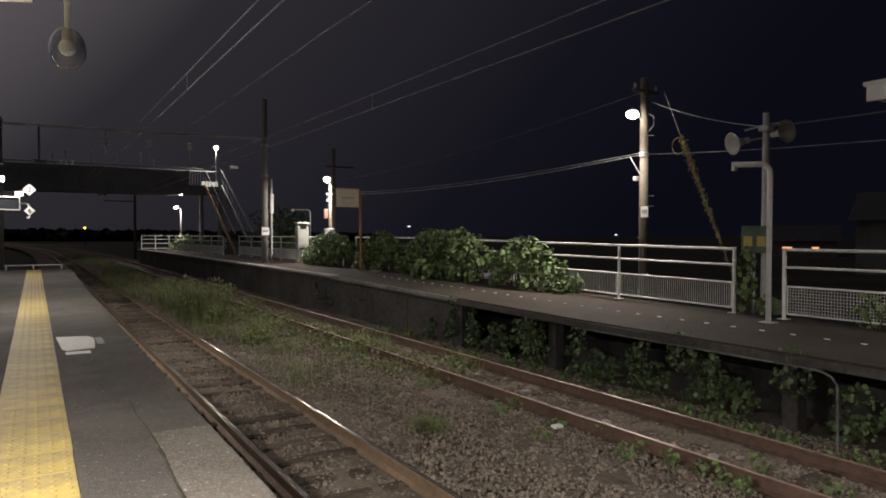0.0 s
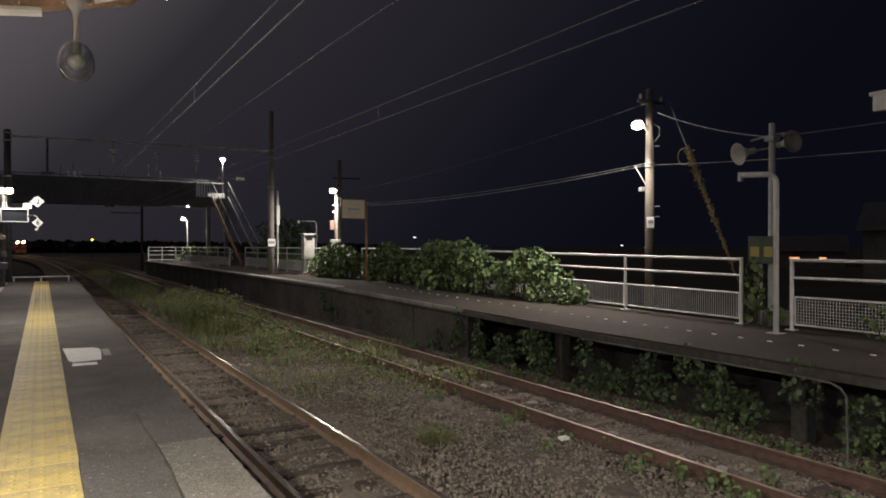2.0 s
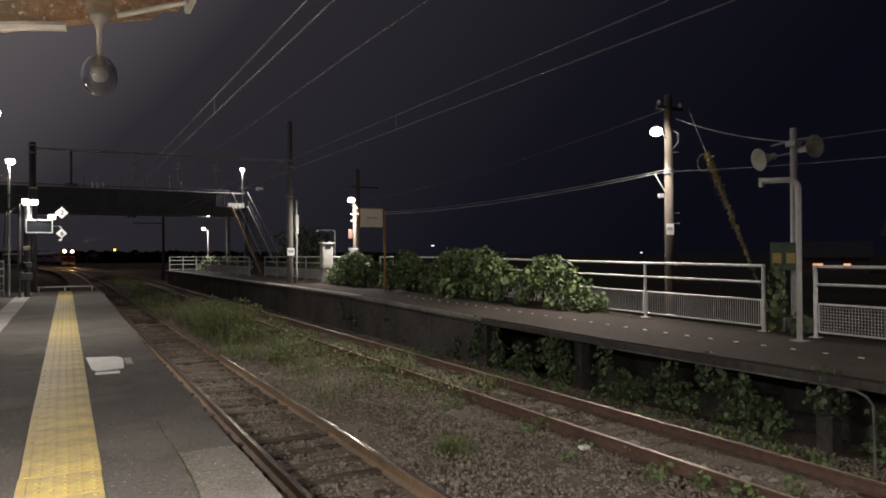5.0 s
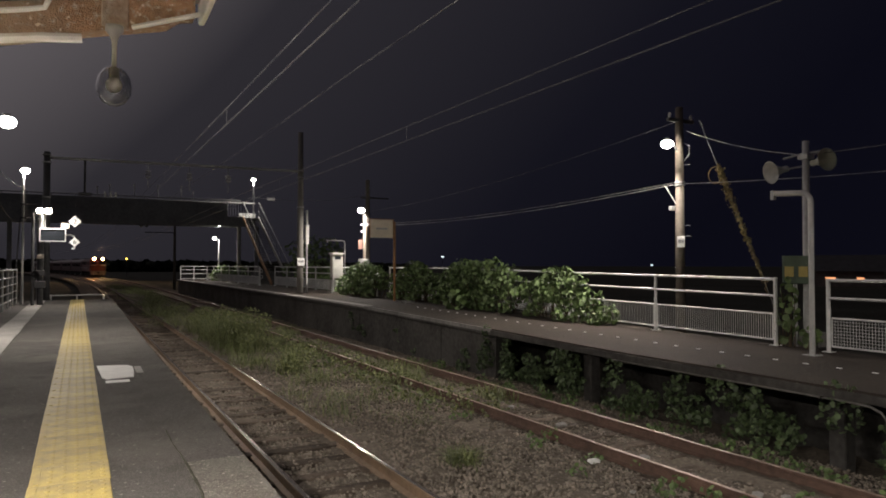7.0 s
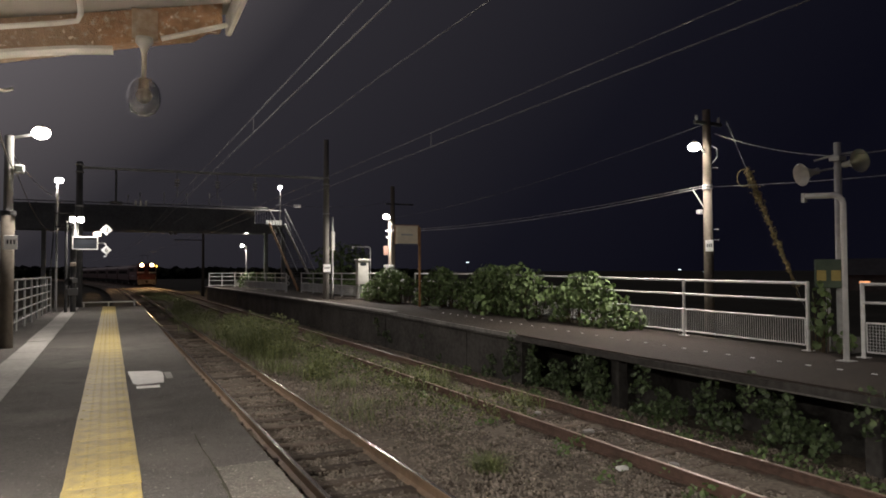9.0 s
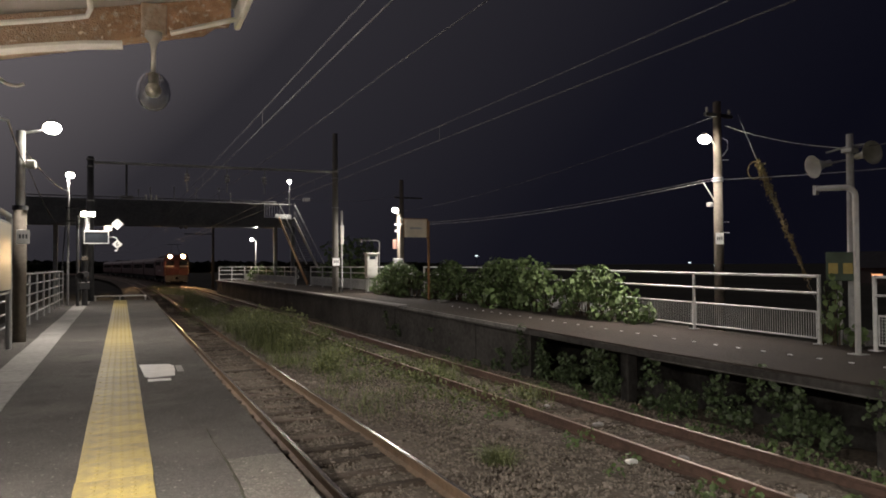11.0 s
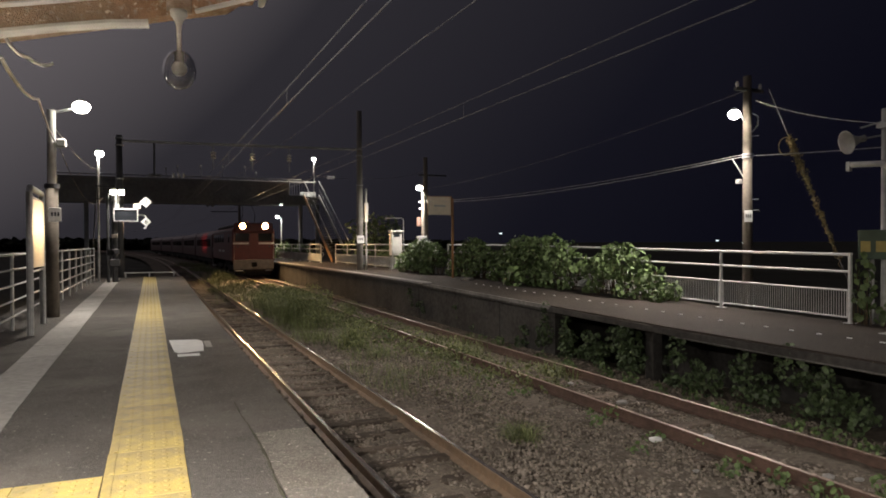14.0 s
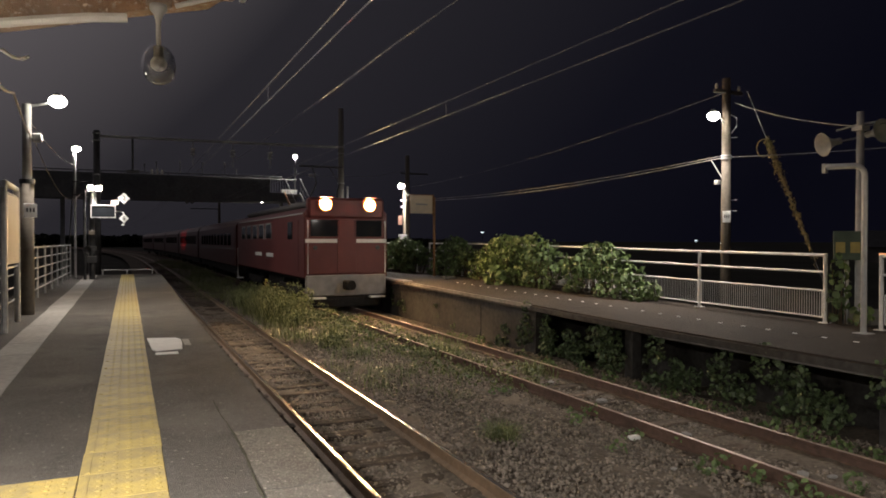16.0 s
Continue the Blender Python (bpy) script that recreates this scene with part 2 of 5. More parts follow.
def mesh_np(name, verts, faces, material, smooth=False):
    """A mesh from arrays; all faces have the same number of corners."""
    me = bpy.data.meshes.new(name)
    k = faces.shape[1]
    me.vertices.add(len(verts))
    me.vertices.foreach_set("co", verts.astype(np.float32).ravel())
    me.loops.add(faces.size)
    me.loops.foreach_set("vertex_index", faces.astype(np.int32).ravel())
    me.polygons.add(len(faces))
    me.polygons.foreach_set("loop_start", np.arange(0, faces.size, k, dtype=np.int32))
    me.update(calc_edges=True)
    me.validate()
    me.materials.append(material)
    if smooth:
        me.polygons.foreach_set("use_smooth", np.ones(len(faces), dtype=bool))
    return me


# ---- the plan: rails run along +y and bend to the left ----
NEAR_X, FAR_X, GAUGE = 2.627, 6.555, 1.132


def bend(y):
    return -(1.35e-4 * y * y + 8.5e-7 * max(y, 0.0) ** 3)


def rail_bend(y):
    """How far both tracks have swung to the left at y."""
    return -(0.0187 * y - 1.97e-4 * y * y + 2.127e-6 * max(y, 0.0) ** 3) + 6.2e-4 * max(y - 152.0, 0.0) ** 2


def far_top(y):
    """Height of the far platform, which ramps up."""
    k = min(1, max(0, (y - 9) / 12))
    return 0.85 + 0.15 * k


def ribbon(bm, x0, x1, y0, y1, z0, z1, step=2.0, shift=bend):
    """A bar that follows the bend; z0 and z1 are numbers or functions of y."""
    n = max(1, int((y1 - y0) / step))
    rings = []
    for i in range(n + 1):
        y = y0 + (y1 - y0) * i / n
        a = z0(y) if callable(z0) else z0
        b = z1(y) if callable(z1) else z1
        s = shift(y)
        rings.append([bm.verts.new(c) for c in ((x0 + s, y, a), (x1 + s, y, a), (x1 + s, y, b), (x0 + s, y, b))])
    for p, q in zip(rings, rings[1:]):
        for k in range(4):
            bm.faces.new((p[k], p[(k + 1) % 4], q[(k + 1) % 4], q[k]))
    bm.faces.new(rings[0][::-1])
    bm.faces.new(rings[-1])
    return bm


def near_bend(y):
    return -0.0105 * max(0.0, y - 4)


def straight(y):
    """The platform's edge, which leans towards the line's curve."""
    return 0.015 - 0.0125 * min(y - 4.0, 7.0) - 0.004 * max(y - 11.0, 0.0)


def kerb_bend(y):
    return -0.0155 * (y - 5.0)


def strip_bend(y):
    return -0.0122 * (y - 4.3)


# ---- ground and track bed ----
gbm = bmesh.new()
bmesh.ops.create_grid(gbm, x_segments=40, y_segments=40, size=1500, matrix=Matrix.Translation((0, 600, -0.75)))
tagged(part("ground", gbm, M_ground), "dark earth and grass in the night", "ground", kind="structure")

nx, ny = 70, 420
xs, ys = np.linspace(0.4, 9.2, nx), np.concatenate([np.linspace(-12, 40, 300), np.linspace(40.5, 320, ny - 300)])
gx, gy = np.meshgrid(xs, ys)
rng = np.random.RandomState(3)
gz = -0.17 + 0.022 * rng.randn(*gx.shape) + 0.03 * np.sin(gx * 3.1 + gy * 0.4) * np.sin(gy * 0.9)
gz -= 0.10 * np.clip((gx - 7.4) / 1.2, 0, 1) + 0.12 * np.clip((1.2 - gx) / 0.8, 0, 1)
gz += 0.07 * np.exp(-((gx - 4.4) / 0.7) ** 2) + 0.055 * np.exp(-((gx - 1.66) / 0.17) ** 2)
shift_all = np.array([rail_bend(v) for v in ys])[:, None]
verts = np.stack([gx + shift_all, gy, gz], -1).reshape(-1, 3)
idx = np.arange(nx * ny).reshape(ny, nx)
faces = np.stack([idx[:-1, :-1], idx[:-1, 1:], idx[1:, 1:], idx[1:, :-1]], -1).reshape(-1, 4)
tagged(new("track_bed", mesh_np("track_bed", verts, faces, M_soil, True)), "brown gravel bed between two platforms", "track bed", kind="structure")


# ---- rails and sleepers ----
def rail_mesh(x0, y0, y1, mat_body, mat_top):
    prof = [(-0.0635, -0.153), (0.0635, -0.153), (0.0635, -0.143), (0.010, -0.120), (0.009, -0.045), (0.030, -0.034), (0.0325, -0.008), (0.026, 0.0),
            (-0.026, 0.0), (-0.0325, -0.008), (-0.030, -0.034), (-0.009, -0.045), (-0.010, -0.120), (-0.0635, -0.143)]
    bm = bmesh.new()
    ring_prev = None
    y = y0
    while y <= y1 + 1e-6:
        ring = [bm.verts.new((x0 + px + rail_bend(y), y, pz)) for px, pz in prof]
        if ring_prev:
            for k in range(len(prof)):
                f = bm.faces.new((ring_prev[k], ring_prev[(k + 1) % len(prof)], ring[(k + 1) % len(prof)], ring[k]))
                f.material_index = 1 if k == 7 else 0
        else:
            bm.faces.new(ring)
        ring_prev = ring
        y += 2.0
    bm.faces.new(ring_prev)
    me = finish(bm, "rail", mat_body)
    me.materials.append(mat_top)
    return me


sl_bm = B(((-1.0, -0.11, -0.16), (1.0, 0.11, 0.0)), bevel=0.02)
sleeper_mesh = finish(sl_bm, "sleeper", M_sleeper)


def track(name, x0, label, top, body):
    t = thing(name, label, "railway track", kind="structure")
    for s in (-1, 1):
        ob = new("rail", rail_mesh(x0 + s * GAUGE / 2, -12, 320, body, top))
        ob.parent = t
    rr = random.Random(name)
    for i in range(140):
        y = -4 + i * 0.62
        ob = new("sleeper", sleeper_mesh)
        ob.parent = t
        ob.matrix_basis = pose(x0 + rail_bend(y) + rr.uniform(-0.03, 0.03), y + rr.uniform(-0.04, 0.04), (-0.136 if x0 < 4 else -0.146) + rr.uniform(-0.016, 0.010), 0, rr.uniform(-0.5, 0.5), rr.uniform(-1.2, 1.2))
    return t


track("near_track", NEAR_X, "rusty narrow gauge track with half-buried sleepers", M_rail_top, M_rust)
track("far_track", FAR_X, "rust-brown track overgrown with weeds", M_rail_top_rust, M_rust_dark)

# ---- near platform ----
near = thing("near_platform", "asphalt platform with concrete coping and wall", "platform", kind="structure")
part("platform_wall", ribbon(bmesh.new(), 0.62, 0.88, -12, 29.2, -0.4, 0.84, 1.0, straight), M_old_concrete, near)
part("asphalt", ribbon(bmesh.new(), -2.6, 0.566, -12, 29.2, 0.6, 1.0, 1.0, straight), M_asphalt, near)
part("asphalt_edge", ribbon(bmesh.new(), 0.566, 0.95, 4.8, 29.2, 0.82, 1.0, 1.0, straight), M_asphalt, near)
part("edge_stone", ribbon(bmesh.new(), 0.70, 0.952, 4.8, 29.2, 0.70, 0.93, 1.0, straight), M_old_concrete, near)
y = -12.0
cop_r = random.Random(4)
while y < 4.7:
    part("coping_slab", ribbon(bmesh.new(), 0.572, 0.95 + cop_r.uniform(-0.006, 0.006), y, y + 1.192, 0.84, 1.0 + cop_r.uniform(0.0, 0.006), 0.6, straight), M_coping, near)
    y += 1.2
y = 2.0
while y < 29.0:
    part("kerb_slab", ribbon(bmesh.new(), -1.425 + cop_r.uniform(-0.012, 0.008), -1.03 + cop_r.uniform(-0.008, 0.008), y, y + 0.994, 0.99, 1.006 + cop_r.uniform(0, 0.004), 0.5, kerb_bend), M_concrete, near)
    y += 1.0

# weathered joint with moss between asphalt and concrete
jb = bmesh.new()
jr = random.Random(14)
row = []
for k in range(60):
    y = 1.4 + k * 0.075
    c, w = 0.567 + straight(y) + 0.012 * math.sin(y * 3.1) + jr.uniform(-0.004, 0.004), jr.uniform(0.004, 0.012) * (1.0 if y < 4.9 else 0.45)
    row.append([jb.verts.new((c - w, y, 1.0035)), jb.verts.new((c + jr.uniform(-0.3, 0.3) * w, y, 1.007)), jb.verts.new((c + w, y, 1.0035))])
for p, q in zip(row, row[1:]):
    for k in range(2):
        jb.faces.new((p[k], p[k + 1], q[k + 1], q[k]))
part("joint_moss", jb, M_moss, near, "dark mossy joint")

# ---- far platform: a slab on posts ----
far = thing("far_platform", "worn asphalt platform slab on concrete posts", "platform", kind="structure")
part("slab", ribbon(bmesh.new(), 7.93, 11.3, -8, 66, lambda v: far_top(v) - 0.10, lambda v: far_top(v), 1.0), M_asphalt_far, far)
part("edge_beam", ribbon(bmesh.new(), 7.88, 8.06, -8, 66, lambda v: far_top(v) - 0.13, lambda v: far_top(v) - 0.03, 1.0), M_dim_concrete, far)
part("coping", ribbon(bmesh.new(), 7.86, 8.2, 20.6, 66, lambda v: far_top(v) - 0.04, lambda v: far_top(v) + 0.012, 1.0), M_concrete, far)
# walls and posts under the slab carry its shade in their colour
wall_r = random.Random(17)
y = 12.9
while y < 66:
    end = min(y + wall_r.uniform(2.2, 3.0), 66.0)
    part("wall_panel", ribbon(bmesh.new(), 8.02 + wall_r.uniform(-0.012, 0.012), 8.30, y, end - 0.015, -0.6, lambda v: far_top(v) - 0.13, 0.75), M_dim_concrete, far)
    y = end
y = 12.9
while y < 20.5:
    end = min(y + wall_r.uniform(0.7, 1.3), 20.55)
    part("edge_lip", ribbon(bmesh.new(), 7.865 + wall_r.uniform(-0.008, 0.012), 7.928, y, end - 0.008, lambda v: far_top(v) - 0.08, lambda v: far_top(v) + 0.003, 0.4), M_old_concrete, far)
    y = end
part("back_wall", ribbon(bmesh.new(), 10.3, 10.6, -8, 66, -0.8, lambda v: far_top(v) - 0.10, 2.0), M_dim_concrete, far)
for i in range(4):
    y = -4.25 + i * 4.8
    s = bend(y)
    part("support_post", B(((8.32 + s, y - 0.11, -0.6), (8.54 + s, y + 0.11, far_top(y) - 0.10)), bevel=0.015), M_dim_concrete, far)


# ---- train ----
def car_shell(bm, length, width, z0, z1, roof_rise, n=7, inset=0.0):
    """A body along +y from 0 with upright sides and an arched roof."""
    prof = [(-width / 2, z0), (width / 2, z0), (width / 2, z1)]
    for k in range(1, n):
        a = math.pi * k / n
        prof.append((width / 2 * math.cos(a), z1 + roof_rise * math.sin(a)))
    prof.append((-width / 2, z1))
    a = [bm.verts.new((x, inset, z)) for x, z in prof]
    b = [bm.verts.new((x, length - inset, z)) for x, z in prof]
    m = len(prof)
    for k in range(m):
        bm.faces.new((a[k], a[(k + 1) % m], b[(k + 1) % m], b[k]))
    bm.faces.new(a[::-1])
    bm.faces.new(b)
    return bm


def wheelset(parent, y):
    ob = part("wheelset", bm_rod(bm_rod(bm_rod(bmesh.new(), (-0.60, y, 0.56), (-0.50, y, 0.56), 0.55, n=20), (0.50, y, 0.56), (0.60, y, 0.56), 0.55, n=20),
                                 (-0.6, y, 0.56), (0.6, y, 0.56), 0.08), M_under, parent)
    return ob


def locomotive():
    t = thing("electric_locomotive", "dark red electric locomotive with two lit round headlights", "locomotive")
    L, W = 14.3, 2.80
    part("body", car_shell(bmesh.new(), L, W, 1.12, 3.20, 0.34), M_loco_red, t)
    part("forehead", B(((-1.28, -0.10, 3.02), (1.28, 0.25, 3.70)), bevel=0.08), M_loco_red, t)
    part("roof", B(((-1.05, 0.6, 3.46), (1.05, L - 0.6, 3.66)), bevel=0.07), M_roof, t)
    part("front_skirt", B(((-1.34, -0.12, 0.52), (1.34, 0.10, 1.20)), bevel=0.03), M_loco_grey, t)
    part("front_panel", B(((-1.39, -0.06, 1.21), (1.39, 0.06, 3.05)), bevel=0.03), M_loco_red, t)
    for s in (-1, 1):
        part("white_band", B(((s * 0.80 - 0.57, -0.075, 2.24), (s * 0.80 + 0.57, -0.062, 2.36))), M_white, t, "white painted band")
        part("windscreen", B(((s * 0.72 - 0.48, -0.085, 2.44), (s * 0.72 + 0.48, -0.064, 2.98)), bevel=0.008), M_window, t)
        part("headlight_ring", bm_rod(bmesh.new(), (s * 0.74, -0.20, 3.47), (s * 0.74, -0.09, 3.47), 0.24, n=24), M_loco_red, t)
        # glowing amber disc stands in for the orange halo around the lens
        part("headlight_halo", bm_rod(bmesh.new(), (s * 0.74, -0.212, 3.47), (s * 0.74, -0.202, 3.47), 0.215, n=24), M_head_halo, t, "amber halo of the headlight, put in as a glowing disc")
        part("headlight_lens", bm_rod(bmesh.new(), (s * 0.74, -0.225, 3.47), (s * 0.74, -0.205, 3.47), 0.15, n=24), M_head, t, "glowing amber headlight")
        # plate added above each headlight only to stop its upward light
        part("added_visor", B(((s * 0.74 - 0.20, -0.42, 3.695), (s * 0.74 + 0.20, -0.10, 3.708)), bevel=0.004), M_loco_red, t)
        part("tail_lamp", bm_rod(bmesh.new(), (s * 1.05, -0.12, 2.08), (s * 1.05, -0.07, 2.08), 0.07, n=12), M_dark_steel, t)
        part("step", B(((s * 1.0 - 0.25, -0.30, 0.44), (s * 1.0 + 0.25, -0.06, 0.49))), M_white, t, "white edged step")
        part("handrail", bm_pipe(bmesh.new(), [(s * 1.30, -0.12, 1.25), (s * 1.30, -0.14, 1.3), (s * 1.30, -0.14, 2.9), (s * 1.30, -0.1, 2.95)], 0.018), M_white, t)
        part("cab_door", B(((s * 1.402 - 0.012, 0.75, 1.3), (s * 1.402 + 0.012, 1.35, 3.0))), M_loco_red, t)
        part("cab_window", B(((s * 1.41 - 0.012, 1.65, 2.35), (s * 1.41 + 0.012, 2.35, 2.95))), M_window, t)
        part("number_bar", B(((s * 1.41 - 0.01, 5.0, 1.68), (s * 1.41 + 0.01, 6.4, 1.83))), M_white, t, "white lettering bar")
        part("number_bar", B(((s * 1.41 - 0.01, 7.5, 1.68), (s * 1.41 + 0.01, 9.0, 1.83))), M_white, t, "white lettering bar")
        part("corner_handrail", bm_pipe(bmesh.new(), [(s * 1.40, L - 0.3, 0.48), (s * 1.45, L - 0.3, 0.52), (s * 1.45, L - 0.3, 1.92), (s * 1.40, L - 0.3, 1.96)], 0.022), M_white, t)
        part("corner_step", B(((s * 1.33 - 0.13, L - 0.55, 0.42), (s * 1.33 + 0.13, L - 0.05, 0.47))), M_white, t, "white edged step")
        part("gutter", B(((s * 1.40 - 0.02, 0.1, 3.16), (s * 1.40 + 0.02, L - 0.1, 3.20))), M_grey_paint, t)
        for k in range(5):
            y = 5.4 + k * 1.6
            part("louvre", B(((s * 1.408 - 0.01, y, 2.40), (s * 1.408 + 0.01, y + 1.1, 2.95))), M_window, t, "dark side window")
            part("louvre_frame", B(((s * 1.412 - 0.01, y - 0.05, 2.95), (s * 1.412 + 0.01, y + 1.15, 3.0)), ((s * 1.412 - 0.01, y - 0.05, 2.36), (s * 1.412 + 0.01, y, 2.95)), ((s * 1.412 - 0.01, y + 1.1, 2.36), (s * 1.412 + 0.01, y + 1.15, 2.95))), M_grey_paint, t, "pale window surround")
    part("gangway_door", B(((-0.32, -0.085, 1.25), (0.32, -0.062, 3.0)), bevel=0.006), M_loco_red, t)
    part("coupler", bm_rod(B(((-0.16, -0.50, 0.72), (0.16, -0.10, 1.02)), bevel=0.04), (0, -0.6, 0.87), (0, -0.4, 0.87), 0.15, n=12), M_under, t)
    part("snow_plough", B(((-1.2, -0.02, 0.14), (1.2, 0.12, 0.50)), bevel=0.03), M_under, t)
    part("underframe", B(((-1.2, 0.5, 0.98), (1.2, L - 0.5, 1.12)), ((-0.9, 5.6, 0.45), (0.9, 8.7, 0.98)), bevel=0.04), M_under, t)
    for y in (2.2, 4.7, 9.6, 12.1):
        wheelset(t, y)
    for y in (3.45, 10.85):
        for s in (-1, 1):
            part("bogie_frame", B(((s * 1.08 - 0.07, y - 1.75, 0.42), (s * 1.08 + 0.07, y + 1.75, 0.72)), ((s * 1.08 - 0.09, y - 0.45, 0.30), (s * 1.08 + 0.09, y + 0.45, 0.60)), bevel=0.03), M_under, t)
    pan = bmesh.new()
    for s in (-1, 1):
        bm_rod(pan, (s * 0.5, 3.2, 3.7), (s * 0.42, 2.2, 4.35), 0.025)
        bm_rod(pan, (s * 0.42, 2.2, 4.35), (s * 0.32, 3.2, 5.02), 0.02)
    bm_box(pan, (-0.8, 3.05, 5.02), (0.8, 3.35, 5.06))
    bm_box(pan, (-0.6, 2.6, 3.66), (0.6, 3.8, 3.74))
    part("pantograph", pan, M_dark_steel, t)
    return t, L


def coach():
    t = thing("passenger_coach", "dark red passenger coach with dim windows", "railway coach", "coaches behind the locomotive")
    L = 20.0
    part("body", car_shell(bmesh.new(), L, 2.84, 1.0, 3.05, 0.55, inset=0.2), M_coach_red, t)
    part("underframe", B(((-1.25, 0.4, 0.55), (1.25, L - 0.4, 1.0)), bevel=0.03), M_under, t)
    part("gangway", B(((-0.55, -0.25, 1.1), (0.55, 0.22, 3.2)), bevel=0.04), M_black, t)
    for s in (-1, 1):
        part("white_band", B(((s * 1.424 - 0.006, 0.3, 1.86), (s * 1.424 + 0.006, L - 0.3, 1.92))), M_loco_grey, t)
        for k in range(10):
            y = 2.0 + k * 1.62
            part("window", B(((s * 1.424 - 0.010, y, 2.05), (s * 1.424 + 0.010, y + 1.15, 2.72)), bevel=0.004), M_window, t)
        part("door", B(((s * 1.424 - 0.009, 0.6, 1.05), (s * 1.424 + 0.009, 1.4, 2.9))), M_coach_red, t)
    for y in (2.0, 4.1, 15.9, 18.0):
        wheelset(t, y)
    return t, L


loco, LOCO_L = locomotive()
coach_a, COACH_L = coach()
coaches = [coach_a] + [copy_thing(coach_a, Matrix()) for _ in range(4)]


def train_front(t):
    """How far up the line the locomotive's front stands at t seconds."""
    left = 16.0 - t
    return 21.7 + 12.9 * left + 0.09 * left * left


def on_rail(y, length):
    """Pose of a car whose front stands at y on the far track."""
    y2 = y + length
    a, b = Vector((FAR_X + rail_bend(y), y, 0)), Vector((FAR_X + rail_bend(y2), y2, 0))
    yaw = math.degrees(math.atan2(-(b.x - a.x), b.y - a.y))
    return pose(a.x, a.y, 0.0, 0, 0, yaw)


def motions():
    times = [i * 0.5 for i in range(33)]
    walk(loco, [(t, on_rail(train_front(t), LOCO_L)) for t in times])
    for k, c in enumerate(coaches):
        off = LOCO_L + 0.5 + k * (COACH_L + 0.4)
        walk(c, [(t, on_rail(train_front(t) + off, COACH_L)) for t in times])


# ---- paving pieces ----
def tactile_mesh(w, l):
    bm = B(((-w / 2, -l / 2, -0.02), (w / 2, l / 2, 0.004)), bevel=0.003)
    bm_box(bm, (-w / 2 + 0.025, -l / 2 + 0.015, 0.004), (-w / 2 + 0.050, l / 2 - 0.015, 0.009))
    for i in range(5):
        for j in range(5):
            x, y = -w / 2 + 0.105 + i * 0.072, -l / 2 + 0.055 + j * (l - 0.11) / 4
            bmesh.ops.create_cone(bm, cap_ends=True, segments=6, radius1=0.017, radius2=0.010, depth=0.0036, matrix=Matrix.Translation((x, y, 0.0058)))
    return finish(bm, "tactile_tile", M_yellow)


tile_me = tactile_mesh(0.434, 0.4275)
paving = thing("tactile_paving", "worn yellow tactile paving strip with raised dots", "tactile paving", kind="structure")
tr = random.Random(8)
for i in range(60):
    y = 3.58 + i * 0.43
    ob = new("tile", tile_me)
    ob.parent = paving
    ob.matrix_basis = pose(-0.083 + strip_bend(y) + tr.uniform(-0.003, 0.003), y, 1.004, 0, 0, 0.7 + tr.uniform(-0.3, 0.3))
for i in range(5):
    ob = new("tile", tile_me)
    ob.parent = paving
    ob.matrix_basis = pose(-0.519 - i * 0.43, 4.01, 1.004, 0, 0, 90 + tr.uniform(-0.4, 0.4))

hatch = thing("manhole_cover", "chipped pale concrete hatch set in the platform", "hatch")
hb = bmesh.new()
hv = [hb.verts.new(c) for c in ((0.098, 9.86, 1.0), (0.45, 9.77, 1.0), (0.505, 9.58, 1.0), (0.50, 9.2, 1.0), (0.475, 8.74, 1.0), (0.19, 8.66, 1.0), (0.145, 8.80, 1.0))]
hf = hb.faces.new(hv)
ext = bmesh.ops.extrude_face_region(hb, geom=[hf])["geom"]
bmesh.ops.translate(hb, vec=(0, 0, 0.008), verts=[v for v in ext if isinstance(v, bmesh.types.BMVert)])
part("plate", hb, M_white, hatch)
part("mortar_patch", B(((0.52, 9.05, 0.99), (0.60, 9.62, 1.0035)), bevel=0.002), M_concrete, hatch, "smeared pale mortar")
part("broken_strip", B(((0.175, 8.40, 0.99), (0.42, 8.56, 1.006)), bevel=0.003), M_white, hatch)


